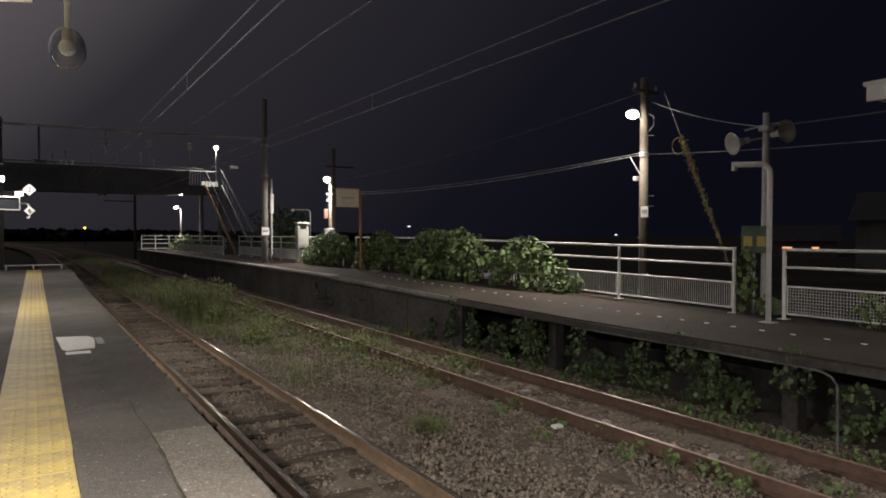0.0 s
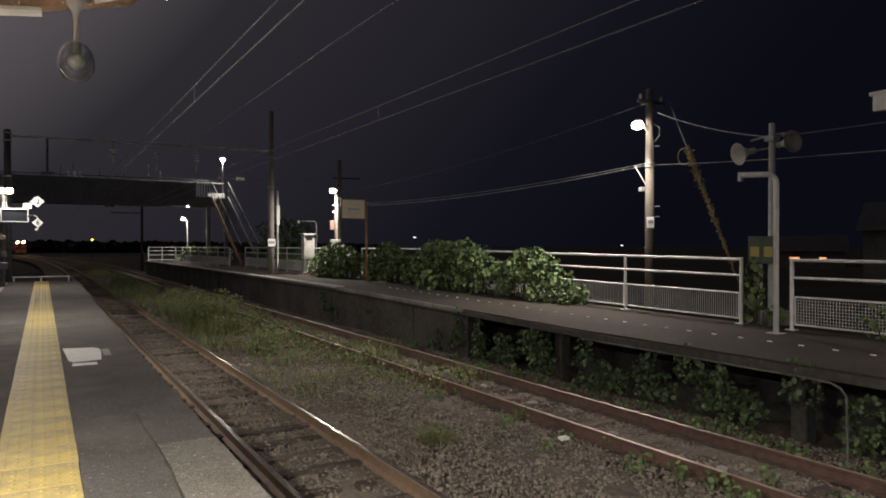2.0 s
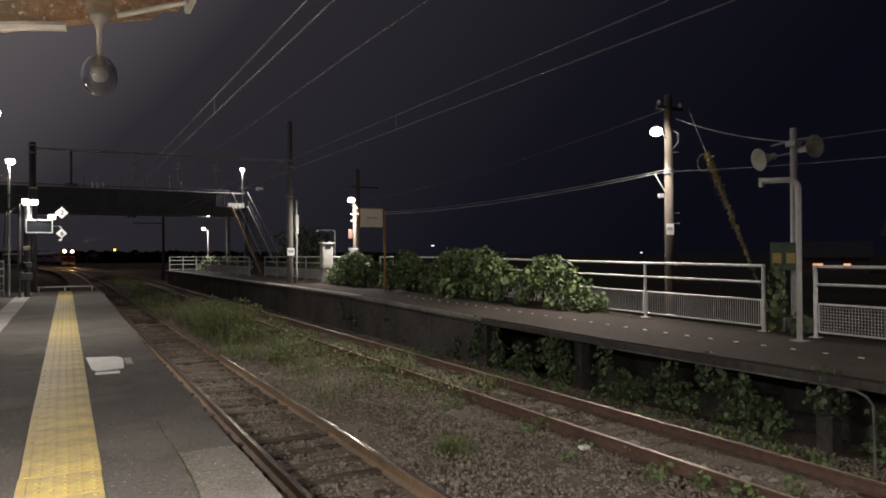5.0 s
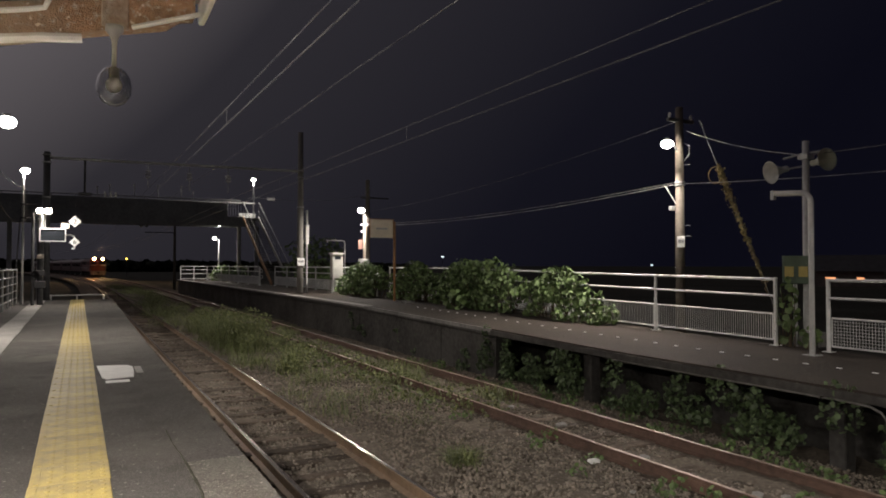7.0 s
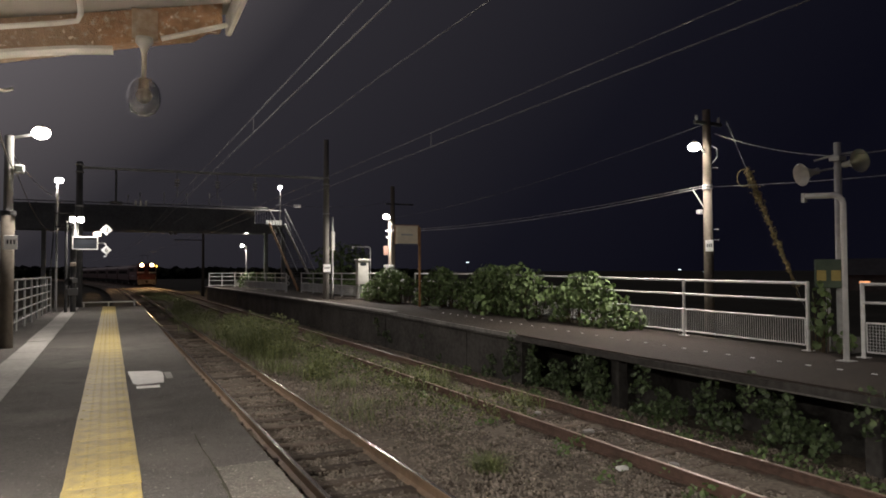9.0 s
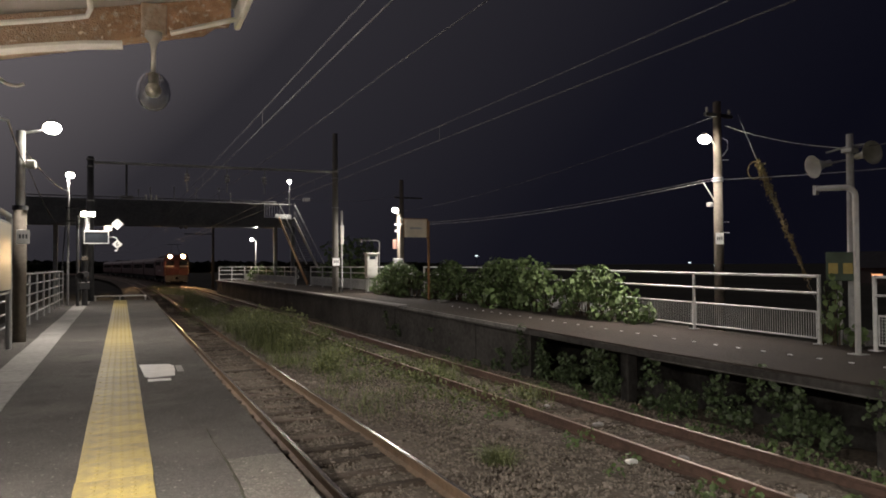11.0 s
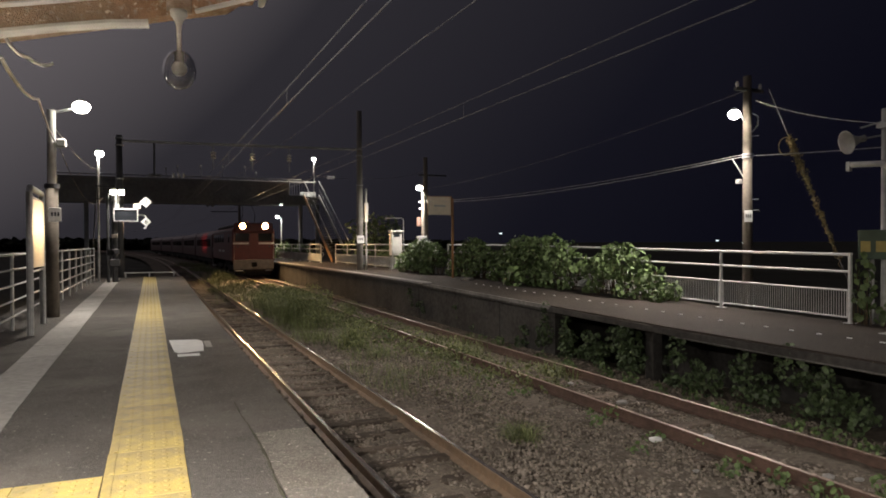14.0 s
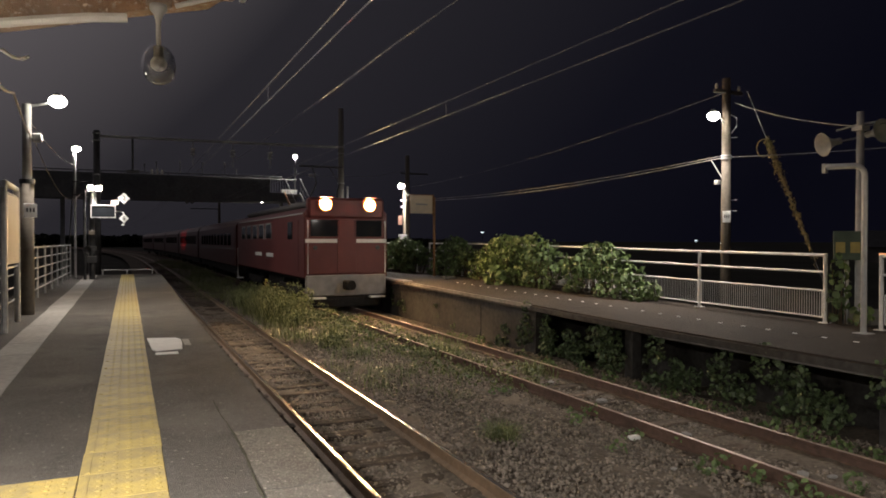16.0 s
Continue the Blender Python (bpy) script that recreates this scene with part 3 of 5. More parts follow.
# ---- ballast stones ----
def rocks(name, count, area, size, seed, label, keep=None):
    r = np.random.RandomState(seed)
    base = np.array([(-1, -1, -0.7), (1, -1, -0.5), (1.1, 1, -0.7), (-1, 0.9, -0.6), (-0.6, -0.7, 0.7), (0.7, -0.6, 0.55), (0.6, 0.7, 0.8), (-0.7, 0.6, 0.5)])
    quads = np.array([(0, 3, 2, 1), (4, 5, 6, 7), (0, 1, 5, 4), (1, 2, 6, 5), (2, 3, 7, 6), (3, 0, 4, 7)])
    x = r.uniform(area[0], area[1], count)
    u = r.uniform(0, 1, count)
    y = area[2] + (area[3] - area[2]) * u ** 1.6
    z = np.full(count, -0.155) + 0.07 * np.exp(-((x - 4.4) / 0.7) ** 2) - 0.10 * np.clip((x - 7.4) / 1.2, 0, 1) + r.uniform(-0.012, 0.018, count)
    for x0 in (NEAR_X, FAR_X):
        for s in (-1, 1):
            away = np.abs(x - (x0 + s * GAUGE / 2))
            z = np.where(away < 0.11, z - 0.03, z)
        z = np.where(np.abs(x - x0) < 0.5, z - 0.012, z)
    s = size * r.uniform(0.5, 1.35, count)
    ax = r.uniform(0, math.tau, (count, 3))
    c, n = np.cos(ax), np.sin(ax)
    one, zero = np.ones(count), np.zeros(count)
    rz = np.stack([c[:, 0], -n[:, 0], zero, n[:, 0], c[:, 0], zero, zero, zero, one], -1).reshape(-1, 3, 3)
    rx = np.stack([one, zero, zero, zero, c[:, 1], -n[:, 1], zero, n[:, 1], c[:, 1]], -1).reshape(-1, 3, 3)
    pts = base[None] * (1 + 0.3 * r.randn(count, 8, 3) * 0.6) * (s[:, None] * r.uniform(0.7, 1.25, (count, 3)))[:, None, :]
    pts = np.einsum("nij,nkj->nki", rz @ rx, pts)
    sh = np.array([rail_bend(v) for v in y])
    pts += np.stack([x + sh, y, z], -1)[:, None, :]
    f = quads[None] + (np.arange(count) * 8)[:, None, None]
    ob = new(name, mesh_np(name, pts.reshape(-1, 3), f.reshape(-1, 4), M_stone))
    return tagged(ob, label, "ballast", kind="stuff")


rocks("ballast", 92000, (1.0, 8.5, 1.2, 24.0), 0.0150, 11, "loose brown and grey ballast stones")
rocks("coarse_ballast", 6000, (1.2, 7.6, 1.2, 20.0), 0.022, 12, "larger scattered ballast stones")
rocks("ballast_behind", 9000, (1.0, 7.7, -7.0, 1.3), 0.030, 13, "loose ballast stones beside the station")
debris = thing("broken_slab", "pale broken concrete piece lying on the ballast", "rubble")
part("slab", B(((5.50, 6.64, -0.15), (5.64, 6.74, -0.10)), bevel=0.012), M_white, debris)


rub = random.Random(31)
for x, y, size in ((6.30, 4.92, 0.10), (6.52, 4.75, 0.06), (6.28, 6.55, 0.08), (6.42, 8.45, 0.10), (6.46, 9.9, 0.09), (6.1, 5.9, 0.05), (5.2, 5.6, 0.05)):
    chip = bmesh.new()
    bmesh.ops.create_icosphere(chip, subdivisions=1, radius=1.0)
    for v in chip.verts:
        v.co = Vector((v.co.x * size * rub.uniform(0.8, 1.3), v.co.y * size * rub.uniform(0.5, 0.9), v.co.z * size * 0.4))
    ob = part("concrete_chip", chip, M_concrete)
    ob.matrix_basis = pose(x, y, -0.125, 0, 0, rub.uniform(0, 180))
    tagged(ob, "pale chip of broken concrete among the ballast", "rubble", "concrete chips on the track")


# ---- plants ----
M_weed = mat("weed_leaf", (0.140, 0.158, 0.062), 0.65, vary=0.3, scale=4, bump=0.1, island=0.5)

LEAF = np.array([(0, 0, 0), (0.42, 0.30, 0.06), (0.36, 0.72, 0.02), (0, 1.0, -0.10), (-0.36, 0.72, 0.02), (-0.42, 0.30, 0.06)])
LEAF_F = np.array([(0, 1, 2, 3), (0, 3, 4, 5)])


def leaves(name, centres, normals, size, material, seed, spread=0.6, droop=0.3):
    """Folded leaves at the centres, facing about along the normals."""
    r = np.random.RandomState(seed)
    n = len(centres)
    nor = normals + spread * r.randn(n, 3)
    nor /= np.linalg.norm(nor, axis=1)[:, None]
    tip = r.randn(n, 3)
    tip[:, 2] -= droop * 2
    tip -= (tip * nor).sum(1)[:, None] * nor
    tip /= np.linalg.norm(tip, axis=1)[:, None]
    side = np.cross(tip, nor)
    s = size * r.uniform(0.55, 1.35, n)
    pts = LEAF[None, :, 0, None] * side[:, None] + (LEAF[None, :, 1, None] - 0.5) * tip[:, None] + LEAF[None, :, 2, None] * nor[:, None]
    pts = pts * s[:, None, None] + centres[:, None]
    f = LEAF_F[None] + (np.arange(n) * 6)[:, None, None]
    return mesh_np(name, pts.reshape(-1, 3), f.reshape(-1, 4), material)


def lump_points(r, lumps, per_area):
    """Points and normals on the skins of several ellipsoids, without those deep inside another."""
    cs, ns = [], []
    for cx, cy, cz, rx, ry, rz in lumps:
        k = int(per_area * (rx * ry + ry * rz + rx * rz) * 4)
        d = r.randn(k, 3)
        d /= np.linalg.norm(d, axis=1)[:, None]
        wob = 1 + 0.14 * np.sin(5 * d[:, 0] + cx * 9) * np.sin(4 * d[:, 1] + cy) + 0.10 * r.randn(k) - 0.12 * (r.rand(k) < 0.25)
        cs.append(np.array((cx, cy, cz)) + d * np.array((rx, ry, rz)) * wob[:, None])
        ns.append(d / np.array((rx, ry, rz)))
    c, n = np.vstack(cs), np.vstack(ns)
    keep = np.ones(len(c), bool)
    for cx, cy, cz, rx, ry, rz in lumps:
        q = (c - np.array((cx, cy, cz))) / np.array((rx, ry, rz))
        keep &= (q ** 2).sum(1) > 0.55
    c, n = c[keep], n[keep]
    n /= np.linalg.norm(n, axis=1)[:, None]
    return c, n


def bush(label, at, lumps, seed, size=0.12, per_area=55, material=None, name="bush"):
    r = np.random.RandomState(seed)
    t = thing(name, label, "bush", "bushes along the far fence", at=at)
    c, n = lump_points(r, lumps, per_area)
    c, n = c[c[:, 2] > 0.01], n[c[:, 2] > 0.01]
    ob = new("foliage", leaves("foliage", c, n, size, material or M_leaf, seed, spread=0.5, droop=0.75))
    ob.parent = t
    bm = bmesh.new()
    for lx, ly, lz, rx, ry, rz in lumps:
        for k in range(4):
            a = r.uniform(0, math.tau)
            p = (lx * 0.7 + 0.1 * math.cos(a), ly * 0.9 + 0.1 * math.sin(a), 0)
            q = (lx + rx * 0.7 * math.cos(a), ly + ry * 0.7 * math.sin(a), lz + rz * r.uniform(0.1, 0.7))
            bm_rod(bm, p, q, 0.014, 0.005, n=5)
    part("branchwork", bm, M_stem, t)
    return t


def mound(crest, depth, seed):
    """Lumps of a creeper-covered fence from its crest: (along, height) pairs."""
    r = np.random.RandomState(seed)
    out = []
    for (a, h), (b, g) in zip(crest, crest[1:]):
        n = max(1, int((b - a) / 0.33))
        for k in range(n):
            u = (k + 0.5) / n
            y, top = a + (b - a) * u, (h + (g - h) * u) * r.uniform(0.93, 1.03)
            out.append((r.uniform(-0.08, 0.12), y, top - 0.24, depth * 0.62, 0.27, 0.25))
            out.append((-depth * r.uniform(0.15, 0.4), y + r.uniform(-0.1, 0.1), top * r.uniform(0.48, 0.62), depth * 0.72, 0.26, top * 0.25))
            if r.rand() < 0.7:
                out.append((-depth * r.uniform(0.55, 0.95), y + r.uniform(-0.15, 0.15), top * r.uniform(0.14, 0.26), depth * 0.42, 0.22, top * 0.16))
    return out


bush("leafy green creeper bush spilling over the white fence", (10.90, 14.1, 0.89), mound([(-1.75, 0.25), (-1.1, 0.62), (-0.7, 1.0), (-0.15, 1.42), (0.35, 1.45), (1.0, 1.28), (1.55, 0.86)], 0.50, 1), 21, 0.108, 135)
bush("tall dense creeper bush swallowing the fence", (10.85, 18.3, 0.92), mound([(-2.3, 0.85), (-1.7, 1.30), (-1.05, 1.55), (0.0, 1.50), (0.9, 1.60), (1.8, 1.46), (2.4, 1.05), (2.9, 0.80)], 0.55, 2), 22, 0.108, 130)
bush("shaded dark green creeper bush beside the rusty post", (10.80, 22.9, 0.97), mound([(-1.3, 0.9), (-0.9, 1.28), (-0.1, 1.46), (0.8, 1.44), (1.4, 1.05), (1.75, 0.6)], 0.50, 3), 23, 0.108, 130)
bush("bright lamp-lit creeper bush near the cabinet", (10.45, 27.4, 1.0), mound([(-2.1, 0.95), (-1.2, 1.36), (0.0, 1.42), (1.0, 1.32), (1.9, 0.85)], 0.62, 5), 24, 0.108, 120)
bush("low sprig of creeper on the platform", (10.0, 18.4, 0.92), [(0, 0, 0.28, 0.3, 0.45, 0.28), (0.1, 0.4, 0.2, 0.25, 0.3, 0.2)], 25, 0.18, 55)
bush("creeper climbing the fence end post", (11.1, 8.0, 0.85), [(0, 0, 0.75, 0.13, 0.16, 0.45), (0.05, 0.1, 0.3, 0.12, 0.15, 0.3), (0.05, -0.3, 0.2, 0.15, 0.25, 0.2)], 26, 0.12, 90)
bush("thin creeper growing through the mesh fence", (10.95, 5.6, 0.86), [(0, 0, 0.25, 0.12, 0.45, 0.25), (0, -0.7, 0.4, 0.1, 0.35, 0.2)], 27, 0.12, 70)
bush("shrub behind the fence below the footbridge", (11.9, 40.0, 0.6), [(0, 0, 0.9, 0.9, 1.6, 0.8), (0.8, -2.0, 0.8, 0.8, 1.3, 0.8)], 28, 0.16, 40)
bush("shrub behind the far end of the fence", (10.6, 56.5, 0.6), [(0, 0, 0.9, 0.8, 2.0, 0.8), (-0.7, 3.4, 0.8, 0.8, 1.8, 0.75)], 29, 0.18, 30)


def small_tree():
    t = thing("tree", "slender dark tree with drooping leaves behind the fence", "tree")
    bm = bmesh.new()
    base = Vector((12.7, 42.0, -0.7))
    bm_rod(bm, base, base + Vector((0.1, 0, 2.0)), 0.14, 0.10, n=9)
    r = np.random.RandomState(31)
    lumps = []
    for k in range(12):
        a, h = k * 2.4, 1.3 + 0.17 * k
        q = base + Vector((1.5 * math.cos(a) * r.uniform(0.5, 1.1), 1.5 * math.sin(a) * r.uniform(0.5, 1.1), h + 1.2))
        bm_rod(bm, base + Vector((0.1, 0, min(h, 2.0))), q, 0.045, 0.015, n=6)
        lumps.append((*q, 0.75, 0.75, 0.5))
    part("trunk", bm, M_stem, t)
    c, n = lump_points(r, lumps, 22)
    ob = new("crown", leaves("crown", c, n, 0.17, M_leaf, 32, droop=0.9))
    ob.parent = t


small_tree()

# creeper and ferns under the far platform
r = np.random.RandomState(41)
lump_list = []
for k in range(38):
    y = 2.6 + 11.5 * (k + r.uniform(-0.35, 0.35)) / 30 + 0.5 * math.sin(k * 1.7) if k < 30 else 14.5 + 1.3 * (k - 30) + r.uniform(-0.3, 0.3)
    if 4.5 < y < 5.6:
        continue
    x, tall = r.uniform(8.0, 8.45) + bend(y), r.uniform(0.3, 1.0) ** 1.4
    for q in range(3 + int(6 * tall)):
        lump_list.append((x + r.uniform(-0.14, 0.14), y + r.uniform(-0.2, 0.2), -0.22 + (0.12 + 0.88 * tall) * r.uniform(0.1, 0.95), r.uniform(0.07, 0.15), r.uniform(0.08, 0.17), r.uniform(0.06, 0.13)))
for y, low, high in ((12.35, -0.1, 0.7), (13.1, 0.1, 0.92), (10.4, 0.1, 0.66), (6.2, -0.05, 0.6)):
    for q in range(9):
        z = low + (high - low) * q / 8
        lump_list.append((7.90 + bend(y) + r.uniform(-0.04, 0.05), y + r.uniform(-0.07, 0.07), z, 0.07, r.uniform(0.07, 0.13), 0.07))
for k in range(7):
    y = 1.5 + k * 1.9 + r.uniform(-0.4, 0.4)
    lump_list.append((7.98, y, r.uniform(0.25, 0.62), 0.10, r.uniform(0.15, 0.35), 0.28))
c, n = lump_points(r, lump_list, 260)
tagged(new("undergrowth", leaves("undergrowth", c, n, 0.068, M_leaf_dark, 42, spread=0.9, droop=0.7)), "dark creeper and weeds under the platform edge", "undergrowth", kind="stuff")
lump_list = []
for k in range(60):
    y = 1.2 + 16 * r.rand() ** 1.3
    x = 7.15 + r.uniform(-0.05, 0.55) if k % 3 else r.uniform(5.0, 6.0)
    lump_list.append((x, y, -0.10, r.uniform(0.05, 0.13), r.uniform(0.06, 0.16), r.uniform(0.05, 0.13)))
for x, y in ((5.45, 5.4), (5.62, 5.0), (5.7, 4.5), (5.55, 4.1), (7.2, 4.6), (7.32, 5.3), (7.22, 4.0), (6.35, 4.4), (7.15, 7.2), (7.25, 6.2), (6.3, 3.6), (5.3, 7.6)):
    for j in range(3):
        lump_list.append((x + r.uniform(-0.08, 0.08), y + r.uniform(-0.12, 0.12), -0.07 + r.uniform(0, 0.06), 0.07, 0.08, r.uniform(0.06, 0.12)))
c, n = lump_points(r, lump_list, 260)
tagged(new("track_weeds", leaves("track_weeds", c, n, 0.055, M_leaf, 43)), "small leafy weeds beside the far rails", "weeds", kind="stuff")


def grass(name, label, tufts, seed, material):
    """Blades that bend outward from each tuft: x, y, spread, height, count."""
    r = np.random.RandomState(seed)
    vs, fs, k = [], [], 0
    for x, y, spread, h, count in tufts:
        px, py = x + spread * r.randn(count) * 0.6 + rail_bend(y), y + spread * r.randn(count) * 1.2
        a, lean, hh = r.uniform(0, math.tau, count), r.uniform(0.2, 1.5, count), h * r.uniform(0.4, 1.15, count)
        w = r.uniform(0.003, 0.007, count)
        dx, dy = np.cos(a), np.sin(a)
        zero = np.full(count, -0.17)
        p0 = np.stack([px, py, zero], -1)
        sd = np.stack([-dy * w, dx * w, 0 * w], -1)
        mid = p0 + np.stack([dx * lean * hh * 0.3, dy * lean * hh * 0.3, hh * 0.62], -1)
        tip = p0 + np.stack([dx * lean * hh, dy * lean * hh, hh * (1 - 0.3 * lean)], -1)
        vs.append(np.stack([p0 - sd, p0 + sd, mid + sd * 0.8, mid - sd * 0.8, tip + sd * 0.15, tip - sd * 0.15], 1).reshape(-1, 3))
        i = (np.arange(count) * 6)[:, None] + k
        fs.append(np.concatenate([i + np.array([0, 1, 2, 3]), i + np.array([3, 2, 4, 5])]))
        k += 6 * count
    return tagged(new(name, mesh_np(name, np.vstack(vs), np.vstack(fs), material)), label, "grass", kind="stuff")


r = np.random.RandomState(45)
lump_list = []
for x, y, h, k in ((4.15, 20.6, 1.20, 20), (4.3, 18.4, 0.6, 7), (4.35, 15.5, 0.6, 7), (4.15, 24.0, 0.8, 9), (3.95, 27.5, 0.7, 7), (4.5, 30.0, 0.6, 8), (4.2, 36.0, 0.6, 12), (3.9, 43.0, 0.7, 12), (5.9, 19.5, 0.35, 5)):
    for j in range(k):
        lump_list.append((x + 0.2 + rail_bend(y) + r.uniform(-0.55, 0.55), y + r.uniform(-1.2, 1.2), -0.15 + h * r.uniform(0.25, 0.85), 0.22, 0.28, h * r.uniform(0.2, 0.4)))
for j in range(120):
    y = 9.5 + 13 * r.rand()
    x = 5.75 - 0.05 * (y - 9) + 0.38 * r.randn()
    h = r.uniform(0.05, 0.16)
    lump_list.append((x, y, -0.14 + h * 0.6, r.uniform(0.12, 0.3), r.uniform(0.15, 0.4), h))
c, n = lump_points(r, lump_list, 130)
tagged(new("tall_weeds", leaves("tall_weeds", c, n, 0.052, M_weed, 46, spread=1.4)), "tall leafy weeds between the tracks", "weeds", kind="stuff")
gr = random.Random(6)
tufts = [(4.15, 20.5, 0.5, 1.20, 900), (4.1, 26.0, 0.5, 0.8, 700), (4.2, 19.0, 0.4, 0.65, 260), (4.15, 23.0, 0.5, 0.95, 900), (4.3, 15.4, 0.35, 0.5, 260), (4.36, 15.4, 0.16, 0.75, 260), (4.5, 13.8, 0.3, 0.4, 150), (4.18, 7.3, 0.10, 0.30, 420),
         (5.6, 13.2, 0.3, 0.25, 140), (5.3, 11.5, 0.3, 0.22, 120), (6.9, 10.8, 0.2, 0.3, 200), (4.6, 9.5, 0.3, 0.2, 160), (3.9, 17.0, 0.3, 0.35, 140)]
for k in range(34):
    tufts.append((gr.uniform(3.5, 5.3), gr.uniform(10, 27), 0.30, gr.uniform(0.12, 0.42), gr.randint(30, 110)))
for k in range(40):
    tufts.append((gr.uniform(3.3, 5.6), gr.uniform(26, 80), 0.6, gr.uniform(0.4, 0.8), 200))
for k in range(40):
    tufts.append((gr.uniform(5.9, 7.3), gr.uniform(10, 40), 0.3, gr.uniform(0.10, 0.32), 130))
grass("tall_grass", "olive weeds and grass growing between the tracks", tufts, 51, M_grass)


# ---- far platform furniture ----
def fence_run(label, x0, ys, bars=True, far_part=False):
    """White pipe fence along the bend, posts at ys."""
    t = thing("pipe_fence", label, "fence", "white fences on the far platform")
    X = lambda v: x0 + bend(v)
    for y in ys:
        z = far_top(y)
        b = bm_rod(bmesh.new(), (X(y), y, z), (X(y), y, z + 1.23), 0.034, n=12)
        bm_box(b, (X(y) - 0.08, y - 0.08, z - 0.002), (X(y) + 0.08, y + 0.08, z + 0.012))
        p = part("post", b, M_white, t)
    for a, c in zip(ys, ys[1:]):
        za, zc = far_top(a), far_top(c)
        for h, rad in ((1.20, 0.026), (0.90, 0.022)):
            part("rail", bm_rod(bmesh.new(), (X(a), a, za + h), (X(c), c, zc + h), rad), M_white, t)
        fr = bmesh.new()
        e = 0.06 if c > a else -0.06
        A, C = a + e, c - e
        for h in (0.10, 0.57):
            bm_rod(fr, (X(A), A, za + h), (X(C), C, zc + h), 0.017, n=8)
        for v, z in ((A, za), (C, zc)):
            bm_rod(fr, (X(v), v, z + 0.10), (X(v), v, z + 0.57), 0.013, n=6)
        frame_ob = part("panel_frame", fr, M_white, t)
        m = bmesh.new()
        L = abs(C - A)
        n = int(L / (0.05 if not far_part else 0.09))
        for k in range(1, n):
            u = k / n
            v, z = A + (C - A) * u, za + (zc - za) * u
            bm_rod(m, (X(v), v, z + 0.10), (X(v), v, z + 0.57), (0.0065 if bars else 0.0042) if not far_part else 0.012, n=4, caps=False)
        if not bars:
            for k in range(1, 9):
                h = 0.10 + 0.47 * k / 9
                bm_rod(m, (X(A), A, za + h), (X(C), C, zc + h), 0.0035, n=4, caps=False)
        part("mesh", m, M_white, frame_ob)
    return t


fence_run("white pipe fence with barred panels beside the lamp pole", 11.10, [8.25, 11.2, 14.15, 17.1, 20.05, 23.0, 25.95])
fence_run("white pipe fence with mesh panels at the speaker pole", 11.02, [7.2, 4.3, 1.4, -1.5], bars=False)
fence_run("white pipe fence with slatted panels near the stairs", 10.80, [26.6, 29.4, 32.2, 35.0, 37.8, 40.6, 43.4], far_part=True)
fence_run("white pipe fence at the platform's far end", 10.10, [44.6, 47.8, 51.0, 54.2, 57.4, 60.6, 63.6], far_part=True)

marks = thing("platform_marks", "row of small white marks along the platform", "marking", kind="structure")
mk = finish(B(((-0.016, -0.036, -0.004), (0.016, 0.036, 0.006))), "mark", M_white)
for k in range(44):
    y = -2.0 + k * 0.5
    ob = new("mark", mk)
    ob.parent = marks
    ob.matrix_basis = Matrix.Translation((9.40 + bend(y) - 0.012 * max(0, y - 9), y, far_top(y) + 0.003))


def bent_pipe_post(label, base, top, arm_to, r=0.045):
    t = thing("bent_pipe_post", label, "post")
    bx, by, bz = base
    ax, ay, az = arm_to
    pts = [(bx, by, bz), (bx, by, top - 0.14)]
    for k in range(1, 5):
        a = k * math.pi / 8
        f = 1 - math.cos(a)
        d = Vector((ax - bx, ay - by, 0)).normalized() * 0.14 * f
        pts.append((bx + d.x, by + d.y, top - 0.14 + 0.14 * math.sin(a)))
    pts.append((ax, ay, top))
    part("pipe", bm_pipe(bmesh.new(), pts, r, 12), M_white if r > 0.04 else M_grey_paint, t, smooth=True)
    part("base_plate", B(((bx - 0.11, by - 0.11, bz), (bx + 0.11, by + 0.11, bz + 0.012))), M_steel, t)
    part("end_clamp", B(((ax - 0.03, ay - 0.03, top - 0.10), (ax + 0.03, ay + 0.03, top + 0.05))), M_steel, t)
    return t


bent_pipe_post("white painted pipe post bent over at the top", (10.36, 7.05, 0.85), 3.48, (10.0, 7.46, 3.48))
bent_pipe_post("thin bent grey pipe post behind the bushes", (11.5, 33.0, 0.9), 3.55, (10.7, 33.4, 3.55), 0.024)


M_speaker = mat("pale_grey_enamel", (0.50, 0.49, 0.46), 0.55, vary=0.18, scale=9, bump=0.15, bump_scale=70)


def horn(parent, at, axis):
    part("horn", bm_lathe(bmesh.new(), [(0.02, -0.16), (0.06, -0.15), (0.055, -0.05), (0.07, 0.0), (0.11, 0.10), (0.20, 0.20), (0.215, 0.21), (0.19, 0.19), (0.09, 0.06), (0.03, 0.0)], at, axis, 20), M_speaker, parent, "pale grey horn loudspeaker", smooth=True)


sp = thing("speaker_pole", "concrete pole with two grey horn loudspeakers", "loudspeaker pole")
part("pole", bm_rod(bmesh.new(), (11.85, 8.15, -0.7), (11.85, 8.15, 4.62), 0.080, 0.060, n=16), M_grey_paint, sp, smooth=True)
part("side_pole", bm_rod(bmesh.new(), (11.72, 8.30, 0.8), (11.72, 8.30, 1.97), 0.035, n=10), M_grey_paint, sp)
part("cross_arm", bm_rod(bm_rod(bmesh.new(), (11.63, 8.46, 4.31), (11.85, 8.15, 4.40), 0.018), (11.85, 8.15, 4.40), (12.02, 7.90, 4.42), 0.018), M_steel, sp)
part("clamp", B(((11.75, 8.05, 4.28), (11.95, 8.25, 4.36))), M_steel, sp)
horn(sp, (11.60, 8.50, 4.10), (-0.93, 0.28, -0.22))
